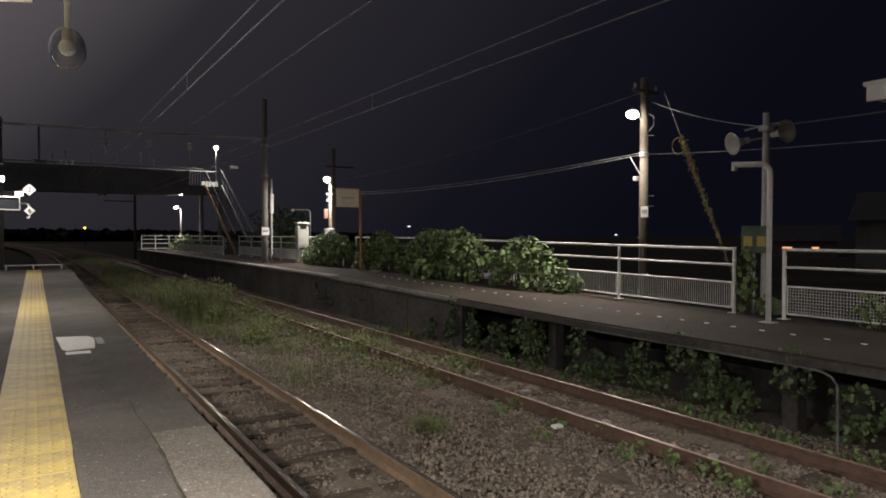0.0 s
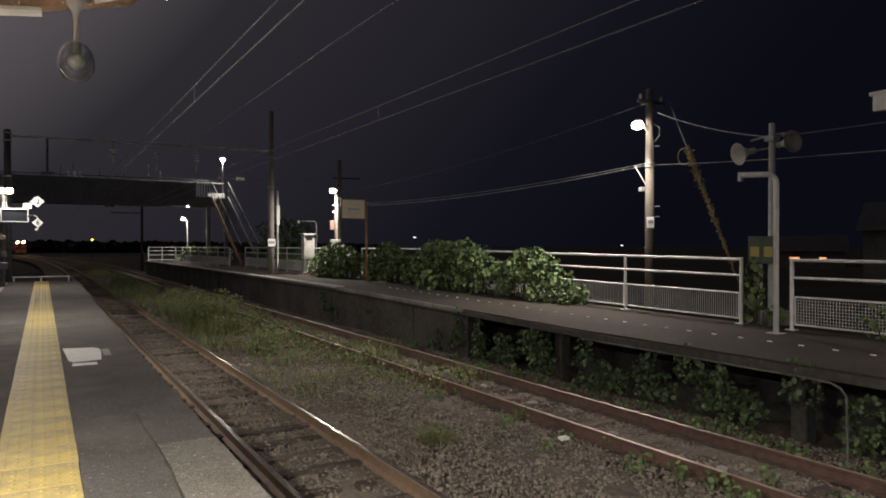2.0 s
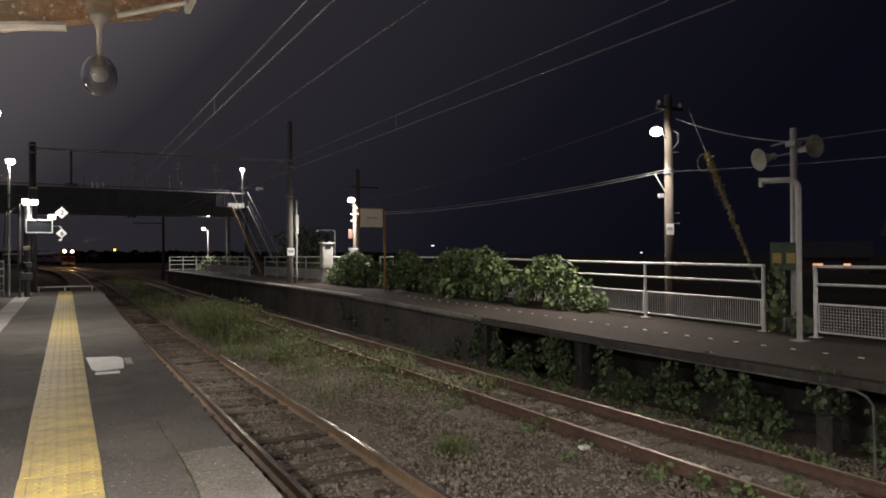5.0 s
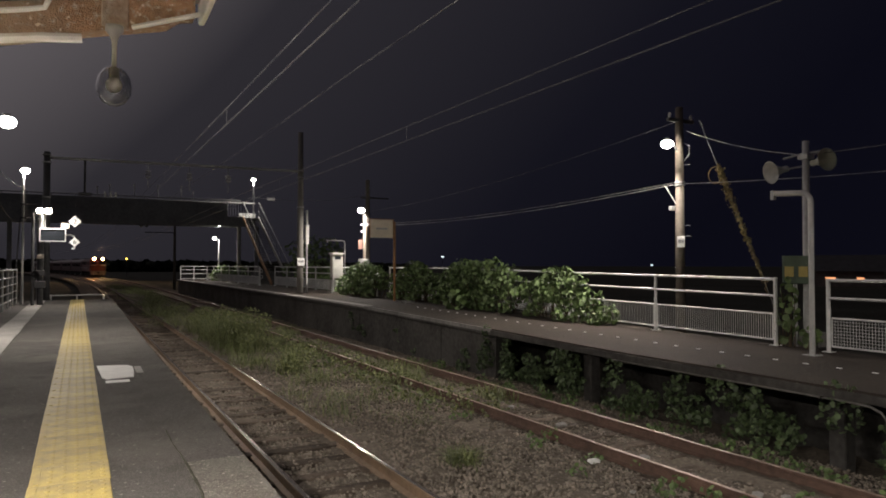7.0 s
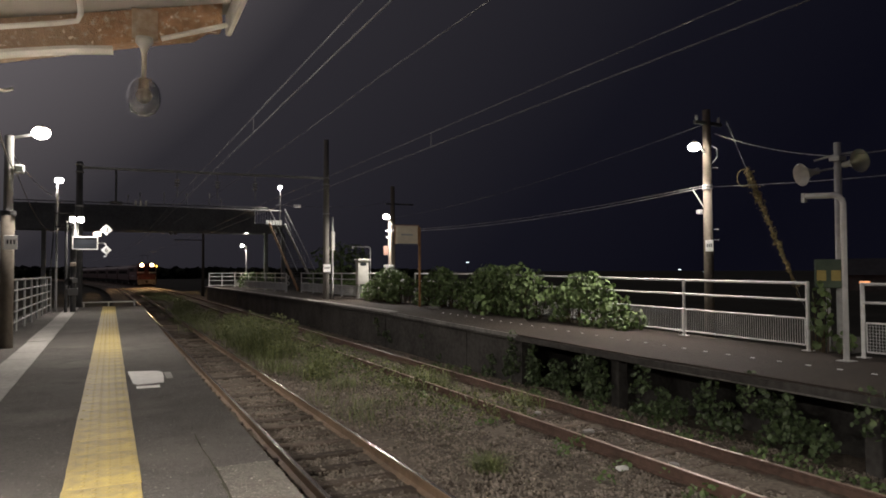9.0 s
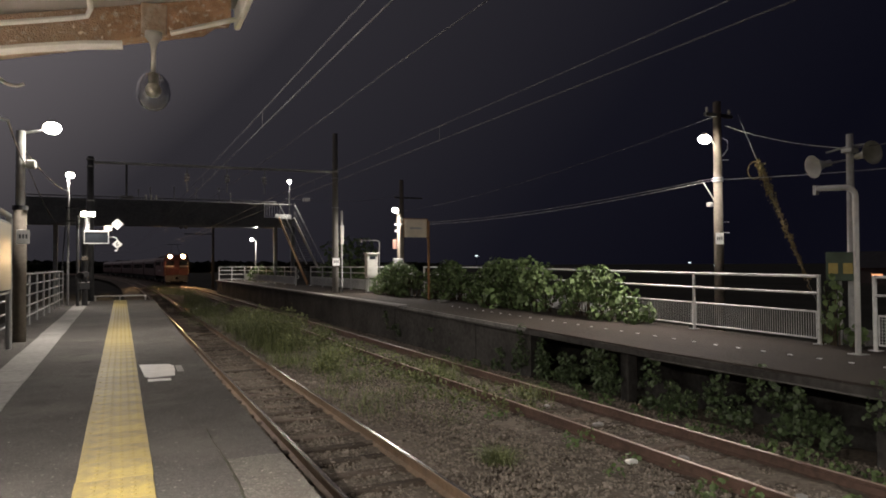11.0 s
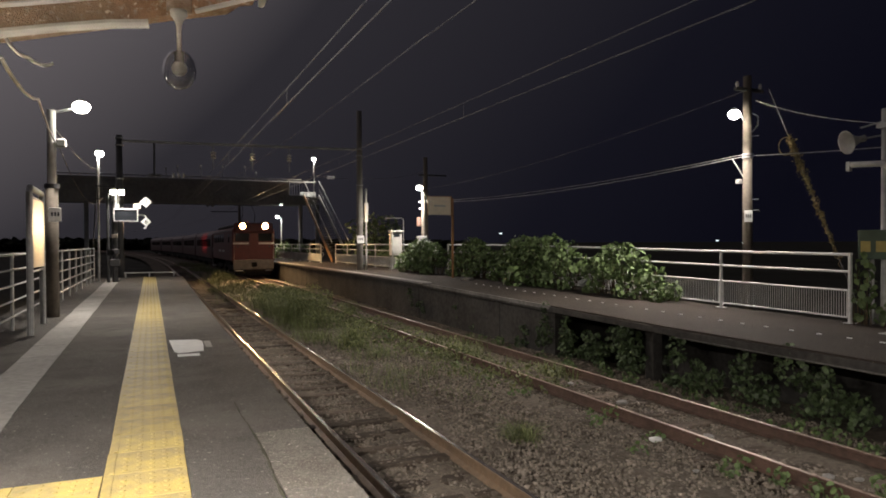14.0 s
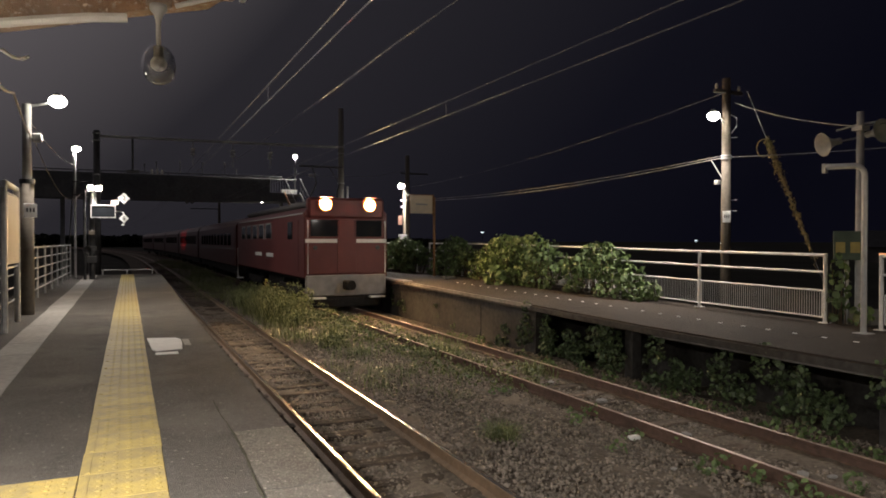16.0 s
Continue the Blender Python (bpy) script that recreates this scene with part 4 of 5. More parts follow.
horn(sp, (11.95, 7.97, 4.22), (-0.22, -0.96, 0.06))
part("lower_arm", bm_rod(bmesh.new(), (11.60, 8.50, 4.10), (11.85, 8.15, 4.16), 0.016), M_steel, sp)
bx = thing("relay_box", "faded green metal box with two yellow panels on the pole", "box")
gm = pose(11.72, 8.28, 1.96, 0, 0, -55)
bx.matrix_basis = gm
part("case", B(((-0.23, -0.10, 0.0), (0.23, 0.10, 0.52)), bevel=0.012), M_board_green, bx)
for s in (-0.115, 0.115):
    part("label_plate", B(((s - 0.075, -0.108, 0.13), (s + 0.075, -0.101, 0.32))), M_board_yellow, bx, "faded yellow label")
part("bracket", B(((-0.04, 0.10, 0.1), (0.04, 0.2, 0.4))), M_steel, bx)
kb = thing("concrete_block", "stained concrete foot block beside the pole", "block")
part("block", B(((11.35, 7.6, 0.85), (11.68, 8.0, 1.12)), bevel=0.02), M_old_concrete, kb)


def lamp_head(t, at, toward, r=0.11):
    """A lamp with housing and glowing bowl."""
    x, y, z = at
    part("lamp_housing", bm_lathe(bmesh.new(), [(0.0, 0.14), (0.04, 0.13), (0.075, 0.10), (0.10, 0.055), (0.08, 0.055)], at, (0, 0, 1), 16), M_grey_paint, t, smooth=True)
    bm = bmesh.new()
    bmesh.ops.create_uvsphere(bm, u_segments=16, v_segments=10, radius=r * 1.12, matrix=Matrix.Translation((x, y, z - 0.015)) @ Matrix.Diagonal((1, 1, 0.74, 1)))
    part("lamp_bowl", bm, M_lamp, t, "glowing lamp bowl", smooth=True)


def bars_plate(t, centre, w, h, facing, label):
    """A white plate with plain dark bars for writing, facing a direction in the ground plane."""
    q = Vector((*facing, 0)).to_track_quat("-Y", "Z").to_matrix().to_4x4()
    m = Matrix.Translation(centre) @ q
    p = part("number_plate", B(((-w / 2, -0.01, -h / 2), (w / 2, 0.01, h / 2)), bevel=0.004), M_white, t, label)
    p.matrix_basis = m
    for k in (-1, 0, 1):
        b = part("bar", B(((k * w * 0.25 - w * 0.07, -0.014, -h * 0.12), (k * w * 0.25 + w * 0.07, -0.011, h * 0.18))), M_ink, p)
    return p


lp = thing("lamp_pole", "concrete utility pole with a lit lamp and clamps", "lamp pole", "lamp poles")
part("pole", bm_rod(bmesh.new(), (12.5, 11.83, -0.7), (12.5, 11.83, 6.08), 0.125, 0.088, n=18), M_pole, lp, smooth=True)
part("lamp_arm", bm_pipe(bmesh.new(), [(12.42, 11.83, 5.05), (12.28, 11.81, 5.17), (12.06, 11.79, 5.22)], 0.025), M_steel, lp)
part("conduit", bm_pipe(bmesh.new(), [(12.58, 11.76, 4.8), (12.66, 11.68, 4.95), (12.66, 11.68, 5.15), (12.56, 11.80, 5.25)], 0.009), M_cable, lp)
lamp_head(lp, (12.06, 11.79, 5.18), None, 0.12)
part("cross_arm", B(((12.1, 11.77, 5.72), (12.95, 11.85, 5.80)), bevel=0.008), M_dark_steel, lp)
for z in (4.28, 4.22):
    part("cable_band", bm_rod(bmesh.new(), (12.5, 11.83, z - 0.02), (12.5, 11.83, z + 0.02), 0.118, n=18), M_steel, lp)
part("strut", bm_rod(bmesh.new(), (12.26, 12.05, 4.20), (12.44, 11.90, 3.78), 0.012), M_steel, lp)
part("fuse_box", B(((12.32, 11.90, 3.62), (12.42, 12.02, 3.72)), bevel=0.01), M_grey_paint, lp)
for z in (3.25, 3.0, 4.7):
    part("step_bolt", bm_rod(bmesh.new(), (12.55, 11.78, z), (12.66, 11.66, z), 0.006, n=6), M_steel, lp)
bars_plate(lp, (12.42, 11.73, 2.86), 0.17, 0.26, (-0.7, -0.7), "small white number plate")
for s in (-1, 1):
    part("insulator", bm_lathe(bmesh.new(), [(0.0, 0), (0.03, 0.0), (0.03, 0.05), (0.045, 0.06), (0.03, 0.08), (0.03, 0.12), (0, 0.13)], (12.52 + s * 0.35, 11.81, 5.80), (0, 0, 1), 10), M_porcelain, lp)


def cable(name, label, pts, r, material=None, sag=0.0, n=10):
    """A cable through points, sagging between neighbours."""
    out = []
    for a, b in zip(pts, pts[1:]):
        a, b = Vector(a), Vector(b)
        for k in range(n):
            u = k / n
            p = a.lerp(b, u)
            p.z -= sag * 4 * u * (1 - u)
            out.append(p)
    out.append(Vector(pts[-1]))
    ob = part(name, bm_pipe(bmesh.new(), out, r, 6), material or M_wire)
    return tagged(ob, label, "cable", "overhead cables")


cable("overhead_cable", "pale service cable strung between poles", [(11.313, 29.733, 4.17), (12.48, 11.85, 4.25)], 0.007, M_cable, 0.28)
cable("overhead_cable", "pale service cable leading past the speaker pole", [(12.48, 11.85, 4.25), (14.9, 8.7, 4.30), (18, 2, 4.5)], 0.007, M_cable, 0.03)
cable("overhead_cable", "pale service cable strung between poles", [(11.313, 29.733, 4.226), (12.50, 11.85, 4.30)], 0.005, M_cable, 0.24)
cable("overhead_cable", "twisted cable from the lamp pole to the speaker pole", [(12.62, 11.70, 5.50), (11.87, 8.15, 4.36)], 0.006, M_cable, 0.10)
cable("overhead_cable", "thin dark cable leading away from the pole", [(11.87, 8.15, 4.36), (13.5, 1.0, 4.8)], 0.009, M_wire, 0.1)
cable("overhead_cable", "thin stay cable from the lamp pole down to the sign", [(11.20, 29.60, 4.62), (10.4, 26.2, 4.05), (9.86, 23.05, 3.95)], 0.006, M_cable, 0.03)
cable("guy_wire", "steel guy wire of the lamp pole", [(12.80, 11.50, 5.74), (13.95, 10.20, 0.9)], 0.006, M_steel)
vine = thing("dead_vine", "dry brown vine hanging on the guy wire", "vine")
r = np.random.RandomState(61)
u = 0.25 + 0.55 * r.rand(900) ** 1.7
cc = np.array((12.80, 11.50, 5.74)) + u[:, None] * np.array((1.15, -1.30, -4.84))
wide = np.where(u < 0.42, 0.06, np.where(u < 0.62, 0.05, 0.03))
cc += r.randn(900, 3) * wide[:, None] * np.array((0.6, 0.6, 0.9))
ob = new("leaves", leaves("dead_leaves", cc, r.randn(900, 3), 0.046, M_dry, 62, droop=1.2))
ob.parent = vine
part("stem", bm_pipe(bmesh.new(), [tuple(np.array((12.80, 11.50, 5.74)) + k * np.array((1.15, -1.30, -4.84)) + 0.03 * r.randn(3)) for k in np.linspace(0.22, 0.86, 24)], 0.008, 6), M_dry, vine)
loop = [(13.08 + 0.10 * math.cos(a) - 0.05, 11.20 - 0.10 * math.cos(a) + 0.05, 4.42 + 0.20 * math.sin(a)) for a in np.linspace(0, 5.6, 14)]
part("curl", bm_pipe(bmesh.new(), loop, 0.011, 6), M_dry, vine)

sg = thing("signpost", "rusty pipe post with a faded blank sign board", "sign")
part("post", bm_rod(bmesh.new(), (9.92, 23.0, 0.98), (9.92, 23.0, 3.90), 0.045, n=12), M_rust_and_glow, sg)
part("board", B(((9.0, 23.02, 3.30), (9.86, 23.07, 3.96)), bevel=0.008), M_cream, sg, "faded beige board")
part("board_frame", B(((8.97, 23.06, 3.27), (9.0, 23.09, 3.99)), ((9.86, 23.0, 3.27), (9.90, 23.09, 3.99)), ((9.0, 23.07, 3.96), (9.86, 23.09, 3.99))), M_rust_and_glow, sg)
part("faint_bar", B(((9.2, 23.012, 3.60), (9.65, 23.018, 3.66))), M_grey_paint, sg)

M_cabinet = mat("cabinet_enamel", (0.33, 0.325, 0.30), 0.5, vary=0.16, scale=6, bump=0.1)
cb = thing("control_cabinet", "white metal cabinet on splayed legs", "cabinet")
part("case", B(((9.93, 30.21, 1.70), (10.45, 30.58, 2.80)), bevel=0.012), M_cabinet, cb)
part("hood", B(((9.89, 30.15, 2.80), (10.49, 30.63, 2.88)), bevel=0.01), M_cabinet, cb)
part("window", B(((10.05, 30.195, 2.57), (10.33, 30.207, 2.71))), M_window, cb, "dark glass window")
part("door_panel", B(((9.98, 30.196, 1.78), (10.40, 30.208, 2.48))), M_cabinet, cb)
for sx in (9.98, 10.40):
    for sy in (30.27, 30.52):
        part("leg", bm_rod(bmesh.new(), (sx + (sx - 10.19) * 0.25, sy, 1.0), (sx, sy, 1.72), 0.023), M_cabinet, cb)

l2 = thing("lamp_pole", "concrete lamp pole with lit lamp and grey boxes", "lamp pole", "lamp poles")
part("pole", bm_rod(bmesh.new(), (11.314, 29.733, -0.7), (11.314, 29.733, 4.684), 0.09, 0.072, n=14), M_pole, l2, smooth=True)
part("lamp_arm", bm_pipe(bmesh.new(), [(11.313, 29.686, 4.591), (11.201, 29.565, 4.778), (11.052, 29.424, 4.843)], 0.02), M_steel, l2)
lamp_head(l2, (11.033, 29.406, 4.825), None, 0.13)
part("meter_box", B(((10.986, 29.546, 1.926), (11.454, 29.658, 2.599)), bevel=0.015), M_grey_paint, l2)
part("red_box", B(((10.996, 29.602, 3.048), (11.173, 29.696, 3.469)), bevel=0.01), mat("dull_red_box", (0.27, 0.15, 0.12), 0.6), l2, "dull red box")
part("bracket", B(((11.127, 29.64, 3.824), (11.22, 29.733, 3.918))), M_steel, l2)
part("bracket", B(((11.108, 29.64, 4.142), (11.22, 29.733, 4.207))), M_steel, l2)
up = thing("utility_pole", "dark tall utility pole with cross arm", "utility pole")
part("pole", bm_rod(bmesh.new(), (13.3, 34.5, -0.7), (13.3, 34.5, 6.9), 0.15, 0.11, n=14), M_pole, up, smooth=True)
part("cross_arm", B(((12.9, 34.45, 5.9), (14.5, 34.53, 5.98))), M_dark_steel, up)
cable("overhead_cable", "thin dark cable between utility poles", [(8.75, 31.5, 5.4), (13.3, 34.5, 6.2)], 0.007, M_wire, 0.2)
cable("overhead_cable", "thin dark cable between the poles", [(13.3, 34.5, 5.2), (12.5, 11.83, 5.76)], 0.005, M_wire, 0.3)

sh = thing("shelter_roof", "corner of a white eave over the far platform", "roof")
part("fascia", B(((9.36, -3.0, 4.06), (9.42, 5.0, 4.27)), bevel=0.012), M_white, sh)
part("roof_sheet", B(((9.36, -3.0, 4.27), (12.6, 5.04, 4.32))), M_white, sh)
part("end_fascia", B(((9.42, 4.94, 4.10), (12.6, 5.0, 4.27))), M_white, sh)
for px_, py_ in ((11.6, 4.4), (11.6, -2.5)):
    part("column", bm_rod(bmesh.new(), (px_, py_, 0.85), (px_, py_, 4.27), 0.06), M_white, sh)
ud = thing("drain_pipe", "grey drain pipe hung under the platform edge", "pipe")
part("pipe", bm_pipe(bmesh.new(), [(7.92, 9.0, 0.70), (7.92, 5.0, 0.70), (7.92, 4.7, 0.69), (7.93, 4.58, 0.64), (7.94, 4.52, 0.55), (7.94, 4.50, -0.22)], 0.015, 8), M_old_concrete, ud)
part("soffit", B(((9.42, -3.0, 4.20), (12.6, 4.94, 4.26))), M_ceiling, sh)
st = thing("flat_stone", "small flat stone slab on the platform by the bushes", "stone")
part("slab", B(((9.55, 21.2, 0.985), (9.95, 21.6, 1.08)), bevel=0.02), M_old_concrete, st)
part("foot", B(((9.68, 21.3, 0.975), (9.84, 21.5, 0.99))), M_old_concrete, st)
ef = thing("end_fence", "white pipe fence across the platform's far end", "fence", "white fences on the far platform")
for k in range(3):
    part("post", bm_rod(bmesh.new(), (9.32 - 1.1 * k, 63.7, 1.0), (9.32 - 1.1 * k, 63.7, 2.22), 0.034), M_white, ef)
for h in (1.20, 0.90, 0.55, 0.12):
    part("rail", bm_rod(bmesh.new(), (9.32, 63.7, 1.0 + h), (7.12, 63.7, 1.0 + h), 0.024), M_white, ef)
for z in (1.55, 1.95):
    lp_ = [(9.78 + 0.16 * math.sin(a), 44.5, z + 0.13 * math.cos(a)) for a in np.linspace(0, math.pi, 9)]
    part("ring", bm_pipe(bmesh.new(), lp_, 0.022, 6), M_white, ef)
part("gap_post", bm_rod(bmesh.new(), (9.78, 44.5, 1.0), (9.78, 44.5, 2.2), 0.03), M_white, ef)


# ---- near platform furniture ----
def near_fence():
    t = thing("platform_fence", "grey steel pipe fence along the back of the platform", "fence")
    ys = [3.0 + 1.5 * k for k in range(17)]
    X = lambda v: -2.02 + near_bend(v) * 0.6
    for y in ys:
        part("post", bm_rod(bmesh.new(), (X(y), y, 0.99), (X(y), y, 2.18), 0.025, n=10), M_steel, t)
    for k in range(5):
        z = 2.15 - 0.235 * k
        part("rail", bm_pipe(bmesh.new(), [(X(y), y, z) for y in (3.0, 4.0, 8.0, 14.0, 20.0, 27.0)], 0.017 if k else 0.022, 8), M_steel, t)


near_fence()

nb = thing("notice_board", "glossy cream notice board in a grey pipe frame", "notice board")
for a, b in (((-1.72, 11.25), (-1.78, 12.8)),):
    pts = [(a[0], a[1], 1.0), (a[0], a[1], 3.05), (a[0], a[1] + 0.06, 3.12), (b[0], b[1] - 0.06, 3.12), (b[0], b[1], 3.05), (b[0], b[1], 1.0)]
    part("frame", bm_pipe(bmesh.new(), pts, 0.045, 10), M_steel, nb)
    M_gloss = mat("glossy_cream_board", (0.50, 0.45, 0.34), 0.32, vary=0.06, scale=3, bump=0.02)
    part("board", B(((-1.775, 11.40, 1.95), (-1.735, 12.68, 2.98)), bevel=0.006), M_gloss, nb)
    for z in (1.9, 3.0):
        part("cross_bar", bm_rod(bmesh.new(), (-1.735, 11.28, z), (-1.785, 12.78, z), 0.02), M_steel, nb)

np_ = thing("lamp_pole", "tall platform lamp pole with lit lamp and box", "lamp pole", "lamp poles")
part("pole", bm_rod(bmesh.new(), (-1.78, 13.95, 0.99), (-1.78, 13.95, 3.35), 0.105, n=16), M_pole, np_, "dark lower tube", smooth=True)
part("upper_pole", bm_rod(bmesh.new(), (-1.78, 13.95, 3.35), (-1.78, 13.95, 4.70), 0.075, n=14), M_grey_paint, np_, smooth=True)
part("lamp_arm", bm_rod(bmesh.new(), (-1.78, 13.95, 4.66), (-1.36, 13.95, 4.76), 0.022), M_steel, np_)
lamp_head(np_, (-1.30, 13.95, 4.80), None, 0.13)
part("junction_box", B(((-1.70, 13.86, 4.04), (-1.54, 14.0, 4.19)), bevel=0.02), M_grey_paint, np_)
part("ring", bm_rod(bmesh.new(), (-1.78, 13.95, 3.30), (-1.78, 13.95, 3.38), 0.125, n=16), M_dark_steel, np_)
bars_plate(np_, (-1.72, 13.83, 2.83), 0.20, 0.24, (0.3, -0.9), "white pole plate")
cable("service_cable", "twisted pale cable from the canopy to the lamp pole", [(-0.63, 3.45, 3.11), (-0.85, 6.0, 3.41), (-1.70, 13.9, 4.12)], 0.010, M_cable, 0.05)
cable("service_cable", "pale cable between the platform lamp poles", [(-1.66, 13.95, 4.05), (-1.80, 26.2, 3.9)], 0.007, M_pole, 0.55)
cable("service_cable", "pale cable loop hanging from the canopy beam", [(-0.60, 3.4, 3.18), (-0.52, 3.42, 3.11), (-0.43, 3.45, 3.10)], 0.008, M_cable, 0.02)
cable("service_cable", "thin dark cable between the platform lamp poles", [(-1.80, 14.0, 4.5), (-1.95, 26.5, 4.9)], 0.010, M_wire, 0.2)

tl = thing("lamp_pole", "slim tall lamp pole with a lit lamp", "lamp pole", "lamp poles")
part("pole", bm_rod(bmesh.new(), (-1.97, 26.5, 0.99), (-1.97, 26.5, 5.42), 0.038, n=12), M_grey_paint, tl)
part("lamp_arm", B(((-2.0, 26.45, 5.38), (-1.86, 26.55, 5.44))), M_steel, tl)
lamp_head(tl, (-1.92, 26.5, 5.46), None, 0.12)
part("cross_arm", B(((-2.05, 26.44, 4.30), (-1.45, 26.5, 4.35))), M_dark_steel, tl)
part("lower_arm", B(((-2.05, 26.44, 3.85), (-1.55, 26.5, 3.9))), M_dark_steel, tl)
part("stay", bm_rod(bmesh.new(), (-2.02, 26.5, 4.3), (-2.15, 26.5, 2.2), 0.02), M_dark_steel, tl)

eq = thing("signal_post", "dark post crowded with boxes at the platform end", "equipment post")
part("post", bm_rod(bmesh.new(), (-1.42, 25.8, 0.99), (-1.42, 25.8, 3.95), 0.09, n=14), M_dark_steel, eq)
part("side_post", bm_rod(bmesh.new(), (-1.62, 25.6, 0.99), (-1.62, 25.6, 4.0), 0.05, n=10), M_dark_steel, eq)
for z, w, h in ((1.55, 0.16, 0.24), (1.95, 0.14, 0.18), (2.5, 0.10, 0.14)):
    part("box", B(((-1.42 - w, 25.55, z), (-1.42 + w, 25.72, z + h)), bevel=0.015), M_dark_steel if w > 0.12 else M_pole, eq)
part("horn", bm_lathe(bmesh.new(), [(0.03, -0.1), (0.05, 0), (0.13, 0.14), (0.12, 0.14), (0.03, 0.0)], (-1.55, 25.45, 2.0), (0.1, -1, 0), 14), M_dark_steel, eq)
tw = thing("twin_lamp", "pair of brightly lit flood lamps on the post", "lamp")
part("bracket", B(((-1.55, 25.66, 3.95), (-1.10, 25.72, 4.0)), ((-1.40, 25.66, 3.5), (-1.34, 25.72, 3.98))), M_steel, tw)
for sx in (-1.44, -1.20):
    part("housing", B(((sx - 0.10, 25.52, 4.0), (sx + 0.10, 25.70, 4.14)), bevel=0.02), M_grey_paint, tw)
    part("lens", B(((sx - 0.085, 25.49, 3.99), (sx + 0.085, 25.515, 4.13)), bevel=0.01), M_lamp, tw, "glowing white lens")

mo = thing("monitor_box", "grey platform monitor box with pale frame", "monitor")
part("case", B(((-1.44, 25.62, 3.08), (-0.70, 25.95, 3.50)), bevel=0.012), M_grey_paint, mo)
part("rim", B(((-1.45, 25.56, 3.47), (-0.69, 25.62, 3.51)), ((-1.45, 25.56, 3.07), (-0.69, 25.62, 3.10)), ((-0.72, 25.56, 3.10), (-0.69, 25.62, 3.47)), ((-1.45, 25.56, 3.10), (-1.42, 25.62, 3.47))), M_grey_paint, mo)
part("screen", B(((-1.42, 25.60, 3.10), (-0.72, 25.615, 3.47))), M_window, mo, "dark glass screen")
part("hanger", bm_rod(bmesh.new(), (-1.3, 25.75, 3.5), (-1.3, 25.75, 3.98), 0.02), M_steel, mo)


def diamond(text, x, z, y, size, tilt=0):
    t = thing("stop_sign", "white diamond stop marker with the number " + text, "sign", "stop markers")
    t.matrix_basis = pose(x, y, z)
    bm = bmesh.new()
    s = size
    f = bm.faces.new([bm.verts.new(c) for c in ((0, 0, -s), (s, 0, 0), (0, 0, s), (-s, 0, 0))])
    e = bmesh.ops.extrude_face_region(bm, geom=[f])["geom"]
    bmesh.ops.translate(bm, vec=(0, 0.015, 0), verts=[v for v in e if isinstance(v, bmesh.types.BMVert)])
    part("plate", bm, M_sign_white, t)
    cu = bpy.data.curves.new("digit", "FONT")
    cu.body, cu.size, cu.align_x, cu.align_y, cu.extrude = text, size * 1.25, "CENTER", "CENTER", 0.002
    ob = new("digit", cu)
    cu.materials.append(M_ink)
    ob.parent = t
    ob.matrix_basis = pose(0, -0.006, 0, 90, 0, 0)
    return t


M_sign_white = mat("reflective_white", (0.82, 0.82, 0.82), 0.4, vary=0.03, bump=0.0)
diamond("2", -0.44, 3.74, 25.6, 0.19)
diamond("6", -0.44, 3.06, 25.6, 0.16)
hg = thing("sign_bracket", "bent pipe carrying the stop markers", "bracket")
part("pipe", bm_pipe(bmesh.new(), [(-0.70, 25.7, 3.30), (-0.55, 25.7, 3.30), (-0.46, 25.68, 3.26), (-0.44, 25.66, 3.18), (-0.44, 25.64, 2.86)], 0.022), M_white, hg)
part("upper_pipe", bm_pipe(bmesh.new(), [(-0.80, 25.7, 3.50), (-0.66, 25.66, 3.62), (-0.44, 25.64, 3.74)], 0.015), M_white, hg)
part("yellow_plate", B(((-0.84, 25.58, 3.51), (-0.60, 25.60, 3.68)), bevel=0.02), M_cream, hg)
part("reflector", B(((-0.52, 25.6, 2.82), (-0.44, 25.63, 2.87))), M_sign_white, hg)

eb = thing("end_barrier", "low grey barrier across the platform end", "barrier")
part("rail", bm_rod(bmesh.new(), (-1.3, 29.25, 1.17), (0.55, 29.25, 1.17), 0.025), M_grey_paint, eb)
for x in (-1.25, -0.4, 0.5):
    part("post", bm_rod(bmesh.new(), (x, 29.25, 0.6), (x, 29.25, 1.19), 0.03), M_grey_paint, eb)

# ---- canopy over the camera's side ----
cn = thing("canopy", "wooden platform canopy with peeling beam and pale edge", "canopy")


def roof_z(x):
    return 3.385 + 0.235 * (max(x, -1.3) + 0.45)


